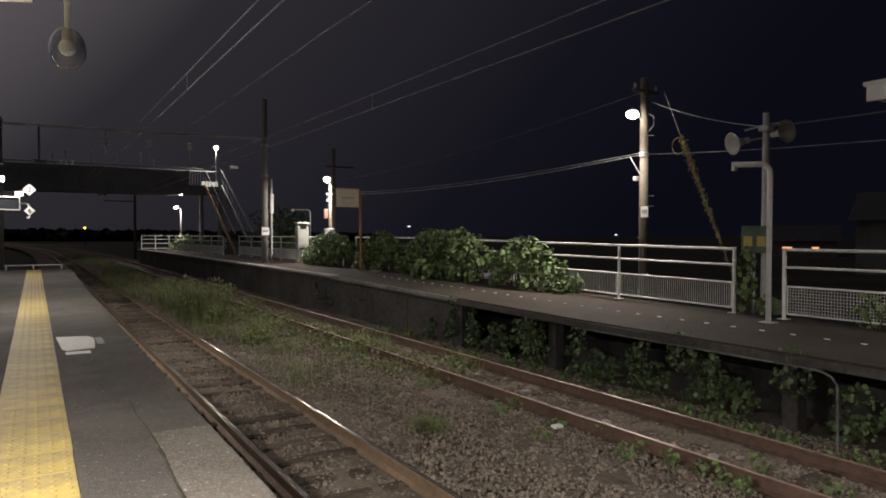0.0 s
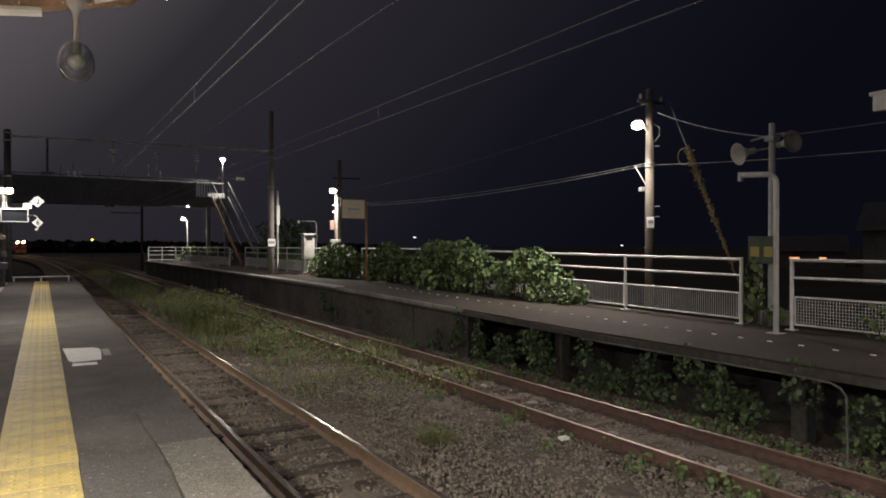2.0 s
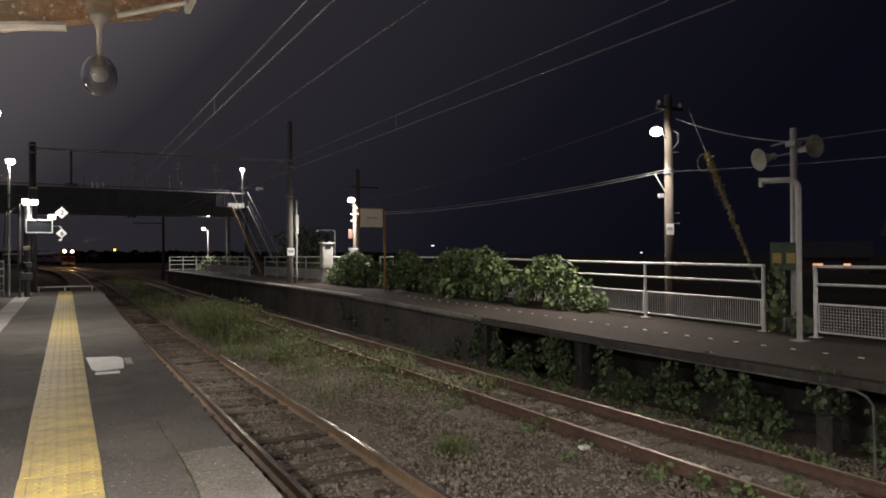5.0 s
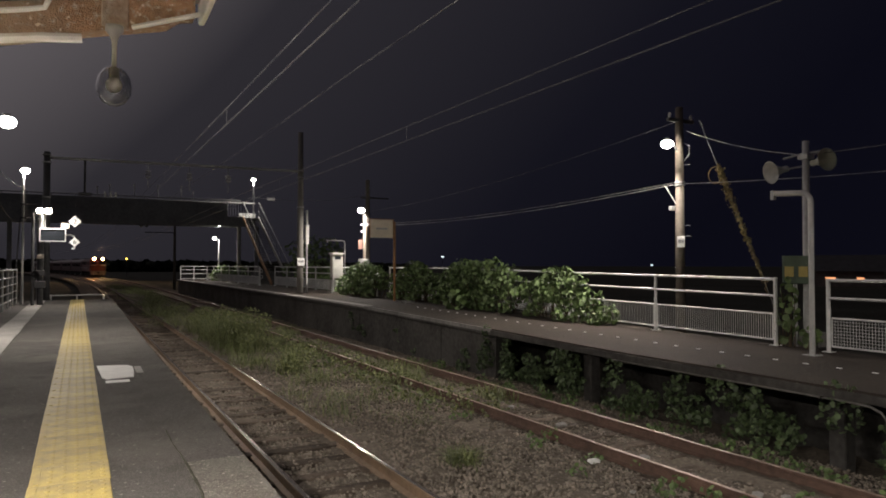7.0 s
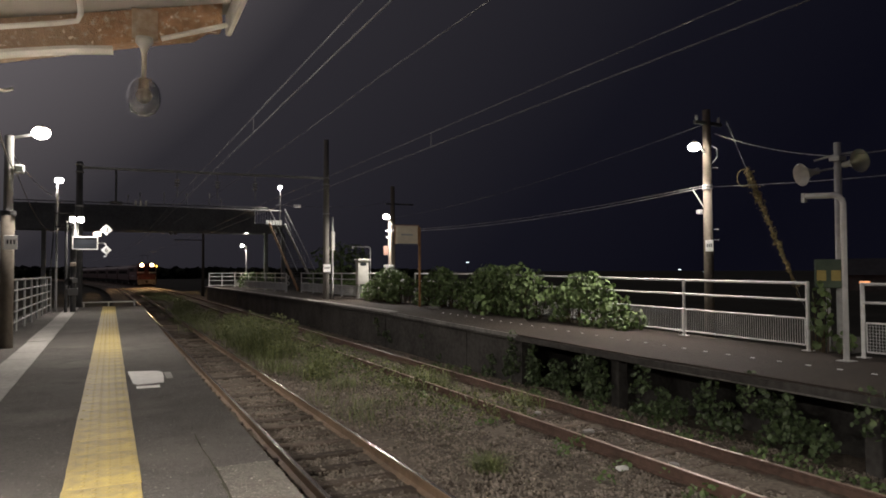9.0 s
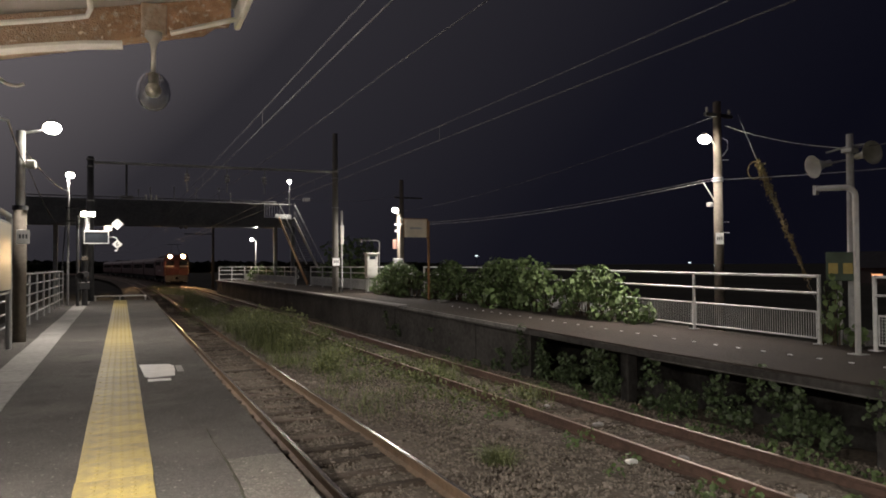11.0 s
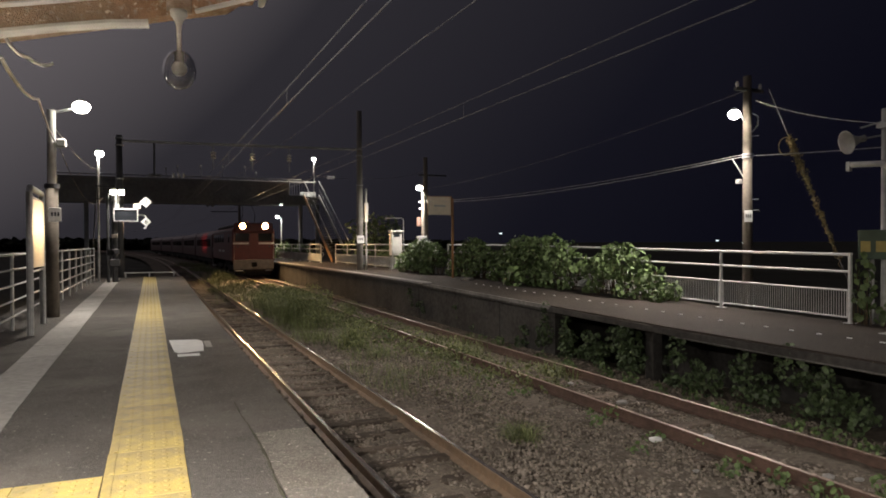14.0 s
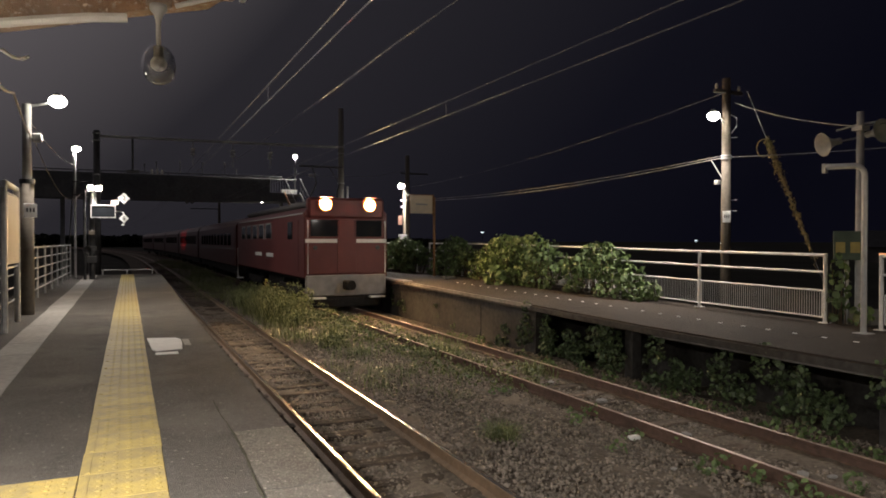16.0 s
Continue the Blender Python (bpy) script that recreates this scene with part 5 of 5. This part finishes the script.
rb = bmesh.new()
rows_ = [[rb.verts.new((x, y, roof_z(x) + dz)) for x in (-3.2, -1.3, 0.47)] for y, dz in ((-9, 0), (3.55, 0), (3.55, 0.05), (-9, 0.05))]
for p, q in zip(rows_, rows_[1:] + rows_[:1]):
    for j in range(2):
        rb.faces.new((p[j], p[j + 1], q[j + 1], q[j]))
for j in (0, 2):
    rb.faces.new([row[j] for row in rows_])
part("roof_board", rb, M_ceiling, cn)
for k, by in enumerate((3.42, 0.9, -1.6, -4.1, -6.6)):
    bb = bmesh.new()
    ring = []
    for x, lo in ((-3.1, 0.17), (-1.3, 0.17), (-0.9, 0.17), (-0.45, 0.165), (0.05, 0.155), (0.31, 0.145), (0.37, 0.12), (0.43, 0.115)):
        z = roof_z(x)
        wob = random.Random(int(x * 100) + k).uniform(-0.006, 0.006)
        ring.append([bb.verts.new(c) for c in ((x, by - 0.05, z - 0.005), (x, by + 0.05, z - 0.005), (x, by + 0.05, z - lo + wob), (x, by - 0.05, z - lo + wob))])
    for p, q in zip(ring, ring[1:]):
        for j in range(4):
            bb.faces.new((p[j], p[(j + 1) % 4], q[(j + 1) % 4], q[j]))
    bb.faces.new(ring[0])
    bb.faces.new(ring[-1])
    part("beam", bb, M_wood, cn, "peeling orange-brown wooden beam")
part("fascia", B(((0.47, -9, roof_z(0.47) - 0.10), (0.50, 3.58, roof_z(0.47) + 0.09)), bevel=0.006), M_white, cn, "pale edge board")
part("beam_strap", B(((0.035, 3.352, 3.36), (0.145, 3.366, 3.50)), bevel=0.004), M_plate, cn, "rust-stained pale plate")
part("edge_trim", bm_pipe(bmesh.new(), [(0.16, 3.36, roof_z(0.16) - 0.155), (0.45, 3.36, roof_z(0.45) - 0.115)], 0.012, 6), M_white, cn)
part("brace", bm_pipe(bmesh.new(), [(-1.5, 3.36, 2.70), (-1.1, 3.36, 2.96), (-0.80, 3.36, 3.11), (-0.6, 3.36, 3.19), (-0.40, 3.36, 3.235), (-0.2, 3.33, 3.265), (-0.04, 3.33, 3.285)], 0.021, 8), M_white, cn, "white curved pipe brace")
part("conduit", bm_pipe(bmesh.new(), [(-1.2, 3.33, 3.17), (-0.47, 3.33, 3.325), (-0.25, 3.33, 3.375), (-0.18, 3.33, 3.395), (-0.165, 3.30, 3.42), (-0.165, 3.1, 3.435)], 0.012, 8), M_white, cn, "white conduit")
for by in (-6.6, -1.6):
    part("column", B(((-2.45, by - 0.07, 0.99), (-2.31, by + 0.07, 3.3)), bevel=0.01), M_wood, cn)
for yy in (-5.0, -1.6, 1.4):
    fx = thing("tube_lamp", "white fluorescent tube lamp under the canopy", "lamp", "canopy lamps")
    zc = roof_z(-1.3)
    part("body", B(((-1.37, yy - 0.64, zc - 0.05), (-1.23, yy + 0.64, zc - 0.003)), bevel=0.008), M_white, fx)
    part("tube", bm_rod(bmesh.new(), (-1.3, yy - 0.6, zc - 0.07), (-1.3, yy + 0.6, zc - 0.07), 0.016, n=10), M_lamp_small, fx, "glowing tube")

gl = thing("globe_lamp", "unlit clear glass globe lamp hanging from the beam", "lamp")
gx_, gy_, gz_ = 0.088, 3.36, 3.098
part("mount", bm_lathe(bmesh.new(), [(0.0, 0.06), (0.038, 0.058), (0.038, 0.035), (0.020, 0.012), (0.013, -0.01), (0.011, -0.03)], (gx_, gy_, 3.31), (0, 0, 1), 18), M_grey_paint, gl, smooth=True)
part("stem", bm_rod(bmesh.new(), (gx_, gy_, 3.17), (gx_, gy_, 3.32), 0.011, n=10), M_grey_paint, gl)
prof = [(0.020, 0.085), (0.045, 0.072), (0.066, 0.04), (0.074, 0.0), (0.070, -0.035), (0.050, -0.070), (0.022, -0.086), (0.002, -0.089)]
part("globe", bm_lathe(bmesh.new(), prof + [(r_ * 0.94, h_ * 0.96) for r_, h_ in prof[::-1]], (gx_, gy_, gz_), (0, 0, 1), 24), M_glass, gl, "clear glass globe", smooth=True)
bb = bmesh.new()
bmesh.ops.create_uvsphere(bb, u_segments=16, v_segments=10, radius=0.035, matrix=Matrix.Translation((gx_, gy_, gz_ + 0.005)))
part("bulb", bb, M_white, gl, "milky bulb", smooth=True)
part("socket", bm_rod(bmesh.new(), (gx_, gy_, 3.12), (gx_, gy_, 3.18), 0.022, n=12), M_grey_paint, gl)

# station wall behind the camera's side closes the place
sw = thing("station_building", "plain station wall behind the platform", "building", kind="structure")
part("wall", B(((-4.2, -12, 0.0), (-4.0, 2.5, 3.6))), M_cream, sw)
part("roof", B(((-8.0, -12, 3.6), (-3.3, 2.6, 3.8))), M_dark_steel, sw)

# ---- overhead line: masts, gantry, wires ----
GY = 31.5
for x, lab in ((8.78, "concrete catenary mast with a white plate"), (-1.55, "concrete catenary mast beside the platform end, coloured dark as unlit")):
    ms = thing("catenary_mast", lab, "mast", "catenary masts")
    top = 8.55 if x > 0 else 6.85
    # left mast takes a dark colour in place of concrete to look unlit
    part("pole", bm_rod(bmesh.new(), (x, GY, -0.7), (x, GY, top), 0.17, 0.12, n=16), M_mast if x > 0 else M_dark_steel, ms, smooth=True)
    for z in (6.4, 6.7, 5.0):
        part("band", bm_rod(bmesh.new(), (x, GY, z), (x, GY, z + 0.05), 0.165, n=16), M_steel, ms)
    if x > 0:
        bars_plate(ms, (x - 0.02, GY - 0.21, 2.46), 0.34, 0.36, (-0.1, -1), "white mast plate")
        part("conduit", bm_rod(bmesh.new(), (x + 0.34, GY + 0.1, 1.0), (x + 0.34, GY + 0.1, 4.9), 0.05), M_grey_paint, ms)
        part("cable_head", B(((x + 0.28, GY, 3.3), (x + 0.42, GY + 0.2, 4.2))), M_porcelain, ms)
ms = thing("catenary_mast", "dark catenary mast far beyond the footbridge", "mast", "catenary masts")
part("pole", bm_rod(bmesh.new(), (8.5, 82.0, -0.7), (8.5, 82.0, 7.5), 0.17, 0.13, n=12), M_pole, ms, smooth=True)
part("arm", B(((5.4, 81.95, 5.9), (8.5, 82.05, 6.0))), M_dark_steel, ms)
gt = thing("gantry_beam", "thin steel gantry beam with hanging insulators", "gantry")
part("beam", bm_rod(bmesh.new(), (-1.55, GY, 6.62), (8.78, GY, 6.72), 0.055, n=8), M_steel, gt)
for x in (2.18, 3.85, 5.48):
    h = part("hanger", bm_rod(bmesh.new(), (x, GY, 5.55), (x, GY, 6.65), 0.02), M_steel, gt)
    ins = bmesh.new()
    for z in (6.05, 6.17, 6.29):
        bm_lathe(ins, [(0.02, 0.05), (0.13, 0.0), (0.12, -0.02), (0.02, -0.02)], (x, GY, z), (0, 0, 1), 12)
    part("insulator", ins, M_porcelain, h)
h = part("drop_post", bm_rod(bmesh.new(), (-0.2, GY, 5.25), (-0.2, GY, 6.63), 0.045), M_dark_steel, gt)
part("drop_foot", B(((-0.42, GY - 0.1, 5.15), (0.05, GY + 0.1, 5.27))), M_dark_steel, gt)
for k in range(3):
    part("small_insulator", bm_lathe(bmesh.new(), [(0.0, 0.24), (0.03, 0.22), (0.055, 0.12), (0.03, 0.10), (0.055, 0.02), (0.03, 0.0), (0, 0)], (0.55 + 0.2 * k, GY, 5.12), (0, 0, 1), 8), M_porcelain, gt)

for x0, lab in ((NEAR_X, "near"), (FAR_X, "far")):
    ct = thing("contact_line", "contact and messenger wires over the " + lab + " track", "overhead line", "overhead lines")
    wy = [-12 + 4 * k for k in range(52)]
    part("contact_wire", bm_pipe(bmesh.new(), [(x0 + rail_bend(v), v, 5.11) for v in wy], 0.0085, 6), M_wire, ct)
    part("messenger_wire", bm_pipe(bmesh.new(), [(x0 + rail_bend(v), v, 5.42 + 0.00018 * ((v + 18) % 50 - 25) ** 2) for v in wy], 0.0075, 6), M_wire, ct)
    for k in range(7):
        v = -8 + 11.0 * k
        part("dropper", bm_rod(bmesh.new(), (x0 + rail_bend(v), v, 5.11), (x0 + rail_bend(v), v, 5.44), 0.004, n=5), M_wire, ct)
cable("feeder_wire", "thin feeder wire above the tracks", [(4.8, -10, 6.0), (4.4, 12.0, 5.98), (4.1, 31.5, 6.0), (2.9, 80, 6.0)], 0.008, M_wire, 0.05)

# ---- footbridge ----
br = thing("footbridge", "dark steel footbridge over the tracks with stairs", "footbridge")
part("girder", B(((-7.0, 55.4, 5.45), (10.76, 55.6, 6.15))), M_bridge, br)
part("girder", B(((-7.0, 57.3, 5.45), (12.2, 57.5, 6.15))), M_bridge, br)
for yy in (55.34, 57.24):
    part("flange", B(((-7.0, yy, 5.39), (10.76, yy + 0.32, 5.45))), M_steel, br)
part("deck", B(((-7.0, 55.6, 6.0), (12.2, 57.3, 6.1))), M_bridge, br)
part("side_panel", B(((-7.0, 55.42, 6.15), (9.6, 55.46, 7.2))), M_bridge, br)
part("side_panel", B(((-7.0, 57.44, 6.15), (9.6, 57.48, 7.2))), M_bridge, br)
part("end_panel", B(((10.9, 57.44, 6.15), (12.2, 57.48, 6.6))), M_bridge, br)
for yy, xe in ((55.44, 10.6), (57.46, 12.2)):
    part("top_rail", bm_rod(bmesh.new(), (-7, yy, 7.42), (xe, yy, 7.42), 0.04), M_grey_paint, br)
for k in range(12):
    x = -6.9 + k * 1.5
    part("rail_post", bm_rod(bmesh.new(), (x, 55.44, 6.1), (x, 55.44, 7.42), 0.035, n=8), M_bridge, br)
for k in range(6):
    x = 9.65 + k * 0.2
    part("baluster", bm_rod(bmesh.new(), (x, 55.44, 6.1), (x, 55.44, 7.42), 0.012, n=6), M_bridge, br)
for x, y in ((10.7, 56.4), (12.1, 56.4), (-3.2, 56.4), (-5.0, 56.4)):
    part("pier", B(((x - 0.14, y - 0.14, -0.7), (x + 0.14, y + 0.14, 5.5)), bevel=0.01), M_bridge, br)
NS = 28
for k in range(NS):
    y, z = 45.8 + 9.6 * k / NS, 1.0 + 5.05 * (k + 1) / NS
    part("tread", B(((10.82, y, z - 0.05), (12.0, y + 0.36, z))), M_old_concrete, br)
for x in (10.8, 12.02):
    sb = bmesh.new()
    vs = [(45.6, 0.85), (55.4, 5.95), (55.4, 6.25), (45.6, 1.2)]
    a = [sb.verts.new((x - 0.03, p, q)) for p, q in vs]
    b = [sb.verts.new((x + 0.03, p, q)) for p, q in vs]
    sb.faces.new(a[::-1]); sb.faces.new(b)
    for j in range(4):
        sb.faces.new((a[j], a[(j + 1) % 4], b[(j + 1) % 4], b[j]))
    # left stringer's orange-brown puts the headlights' warm light into its colour
    part("stringer", sb, M_rust_and_glow if x < 11 else M_bridge, br)
    for hgt in (0.60, 1.25):
        part("handrail", bm_rod(bmesh.new(), (x, 45.8, 1.1 + hgt), (x, 55.4, 6.1 + hgt), 0.026 if hgt > 1 else 0.014), M_dark_steel if hgt < 1 else M_bridge, br)
    for k in range(9):
        y = 45.8 + 1.2 * k
        z = 1.1 + 5.0 * (y - 45.8) / 9.6
        part("stair_post", bm_rod(bmesh.new(), (x, y, z), (x, y, z + 1.25), 0.018, n=8), M_dark_steel, br)
part("stair_column", bm_rod(bmesh.new(), (10.85, 51.0, -0.7), (10.85, 51.0, 3.7), 0.07), M_grey_paint, br)
ub = part("under_lamp", B(((9.0, 55.9, 5.37), (9.16, 56.0, 5.42))), M_lamp_small, br, "lit tube lamp under the deck")
sk = thing("bridge_loudspeaker", "small grey loudspeaker hung under the footbridge", "loudspeaker")
part("hanger", bm_rod(bmesh.new(), (3.56, 55.3, 5.38), (3.56, 55.3, 5.66), 0.02), M_steel, sk)
for dx in (-0.16, 0.16):
    part("horn", bm_lathe(bmesh.new(), [(0.03, -0.12), (0.06, -0.10), (0.07, 0.0), (0.15, 0.14), (0.13, 0.13), (0.04, 0.0)], (3.56 + dx, 55.2, 5.30), (0.5 * dx, -1, -0.3), 14), M_speaker, sk, smooth=True)
for x, z in ((-0.37, 8.3), (0.47, 8.06), (1.31, 8.27), (3.03, 8.37), (4.69, 8.37), (6.4, 8.42), (7.29, 7.98)):
    ip = thing("insulator_post", "thin steel post with a glossy insulator on the footbridge", "insulator", "insulators over the footbridge")
    part("post", bm_rod(bmesh.new(), (x, 57.46, 6.15), (x, 57.46, z), 0.03, n=8), M_steel, ip)
    part("insulator", bm_lathe(bmesh.new(), [(0.0, 0.20), (0.04, 0.19), (0.075, 0.14), (0.045, 0.11), (0.075, 0.05), (0.04, 0.0), (0.0, 0.0)], (x, 57.46, z), (0, 0, 1), 10), M_porcelain, ip, smooth=True)
si = thing("strain_insulator", "row of porcelain discs on a wire beside the landing", "insulator")
part("wire", bm_rod(bmesh.new(), (11.0, 54.0, 7.55), (14.5, 54.0, 7.50), 0.012, n=6), M_wire, si)
for k in range(4):
    part("disc", bm_lathe(bmesh.new(), [(0.02, 0.03), (0.14, 0.01), (0.13, -0.02), (0.02, -0.02)], (12.45 + 0.16 * k, 54.0, 7.53), (1, 0, 0), 12), M_porcelain, si)
bl = thing("lamp_pole", "white lamp pole on the footbridge landing", "lamp pole", "lamp poles")
part("pole", bm_rod(bmesh.new(), (11.75, 56.0, 6.1), (11.75, 56.0, 9.2), 0.042), M_grey_paint, bl)
lamp_head(bl, (11.75, 56.0, 9.22), None, 0.14)
pl = thing("lamp_pole", "short path lamp beyond the footbridge", "lamp pole", "lamp poles")
part("pole", bm_rod(bmesh.new(), (9.75, 60.2, -0.7), (9.75, 60.2, 4.5), 0.04), M_grey_paint, pl)
part("lamp_arm", bm_rod(bmesh.new(), (9.75, 60.2, 4.45), (9.4, 60.2, 4.6), 0.03), M_grey_paint, pl)
lamp_head(pl, (9.4, 60.2, 4.58), None, 0.12)

# unseen signal added beyond the bridge; its hooded red lamp tints the passing train
cs = thing("crossing_signal", "unseen added signal head with hood and glowing red lamp", "signal")
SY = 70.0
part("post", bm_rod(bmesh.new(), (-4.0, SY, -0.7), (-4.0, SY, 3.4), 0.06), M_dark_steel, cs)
# plates hide the lamp from the camera and narrow its red beam
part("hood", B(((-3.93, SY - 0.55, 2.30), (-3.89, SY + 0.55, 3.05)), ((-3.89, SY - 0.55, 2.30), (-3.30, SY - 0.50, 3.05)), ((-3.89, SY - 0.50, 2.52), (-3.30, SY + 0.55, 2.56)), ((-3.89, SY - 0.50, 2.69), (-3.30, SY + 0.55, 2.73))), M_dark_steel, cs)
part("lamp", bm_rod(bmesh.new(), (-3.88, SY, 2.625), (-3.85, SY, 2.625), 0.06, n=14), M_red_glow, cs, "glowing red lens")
rl = bpy.data.lights.new("added_red_light", "SPOT")
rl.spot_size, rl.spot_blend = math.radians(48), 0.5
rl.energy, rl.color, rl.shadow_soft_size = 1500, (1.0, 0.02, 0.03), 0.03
ro = new("added_red_light", rl)
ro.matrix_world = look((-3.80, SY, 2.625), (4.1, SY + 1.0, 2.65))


# ---- distance ----
M_far_wood = mat("night_woods", (0.050, 0.055, 0.035), 0.95, vary=0.4, scale=0.3, bump=0.2, patch=0.05, island=0.4)
r = np.random.RandomState(71)
lump_list = []
for k in range(150):
    u = k / 149
    ang = math.radians(-42 + 66 * u)
    d = r.uniform(345, 390)
    top = 5 * (1 - 0.6 * u ** 1.5) * r.uniform(0.75, 1.1)
    lump_list.append((d * math.sin(ang), d * math.cos(ang), top * 0.5, 7.5, 7.5, top * 0.55))
c, n = lump_points(r, lump_list, 0.55)
tagged(new("distant_woods", leaves("distant_woods", c, n, 3.6, M_far_wood, 72)), "dark wooded rise far behind the footbridge", "woods", kind="stuff")

def house(label, x, y, w, d, h, rot, lit):
    t = thing("distant_house", label, "house", "houses in the distance")
    t.matrix_basis = pose(x, y, -0.75, 0, 0, rot)
    part("wall", B(((-w / 2, -d / 2, 0), (w / 2, d / 2, h))), M_old_concrete, t)
    bm = bmesh.new()
    o = 0.5
    a = [bm.verts.new(c) for c in ((-w / 2 - o, -d / 2 - o, h), (w / 2 + o, -d / 2 - o, h), (w / 2 + o, d / 2 + o, h), (-w / 2 - o, d / 2 + o, h), (-w / 2 - o, 0, h + d * 0.3), (w / 2 + o, 0, h + d * 0.3))]
    for q in ((0, 1, 5, 4), (2, 3, 4, 5), (0, 4, 3), (1, 2, 5), (0, 3, 2, 1)):
        bm.faces.new([a[i] for i in q])
    part("roof", bm, M_dark_steel, t)
    for wx, wz, ww, wh, m in lit:
        win = part("window", B(((wx - ww / 2, -d / 2 - 0.03, wz - wh / 2), (wx + ww / 2, -d / 2 + 0.01, wz + wh / 2))), m, t)
        part("frame", B(((wx - ww / 2 - 0.06, -d / 2 - 0.05, wz - wh / 2 - 0.06), (wx + ww / 2 + 0.06, -d / 2 - 0.031, wz - wh / 2)), ((wx - ww / 2 - 0.06, -d / 2 - 0.05, wz + wh / 2), (wx + ww / 2 + 0.06, -d / 2 - 0.031, wz + wh / 2 + 0.06))), M_grey_paint, win)
    return t


house("dark house with two warm lit windows", 100, 62.5, 9, 8, 2.2, -58, [(1.7, 1.15, 0.9, 0.35, M_far_warm), (-2.0, 1.15, 1.3, 0.35, M_far_warm)])


def far_lamp(label, x, y, z, r):
    t = thing("distant_lamp", label, "street lamp", "lamps in the distance")
    part("pole", bm_rod(bmesh.new(), (x, y, -0.7), (x, y, z), 0.06), M_dark_steel, t)
    part("lens", B(((x - r * 1.6, y - 0.1, z - r * 0.6), (x + r * 1.6, y + 0.1, z + r * 0.6))), M_far_white, t, "cold white lamp")


far_lamp("distant street lamp with a cold white light", 62.1, 120, 3.99, 0.17)
far_lamp("distant street lamp with a small white light", 117.6, 120, 2.37, 0.2)
far_lamp("distant street lamp with a faint white light", 92, 88, 1.9, 0.1)
house("dark house beside the line", 60, 27, 9, 8, 4.2, -70, [])
yl = thing("street_lamp", "far street lamp with a yellow glow", "street lamp")
part("pole", bm_rod(bmesh.new(), (8.77, 200, -0.7), (8.77, 200, 4.1), 0.08), M_dark_steel, yl)
bb = bmesh.new()
bmesh.ops.create_uvsphere(bb, u_segments=12, v_segments=8, radius=0.27, matrix=Matrix.Translation((8.77, 199.8, 4.0)))
part("lamp_bowl", bb, glow("yellow_lamp", (1.0, 0.6, 0.08), 3.0), yl)
motions()
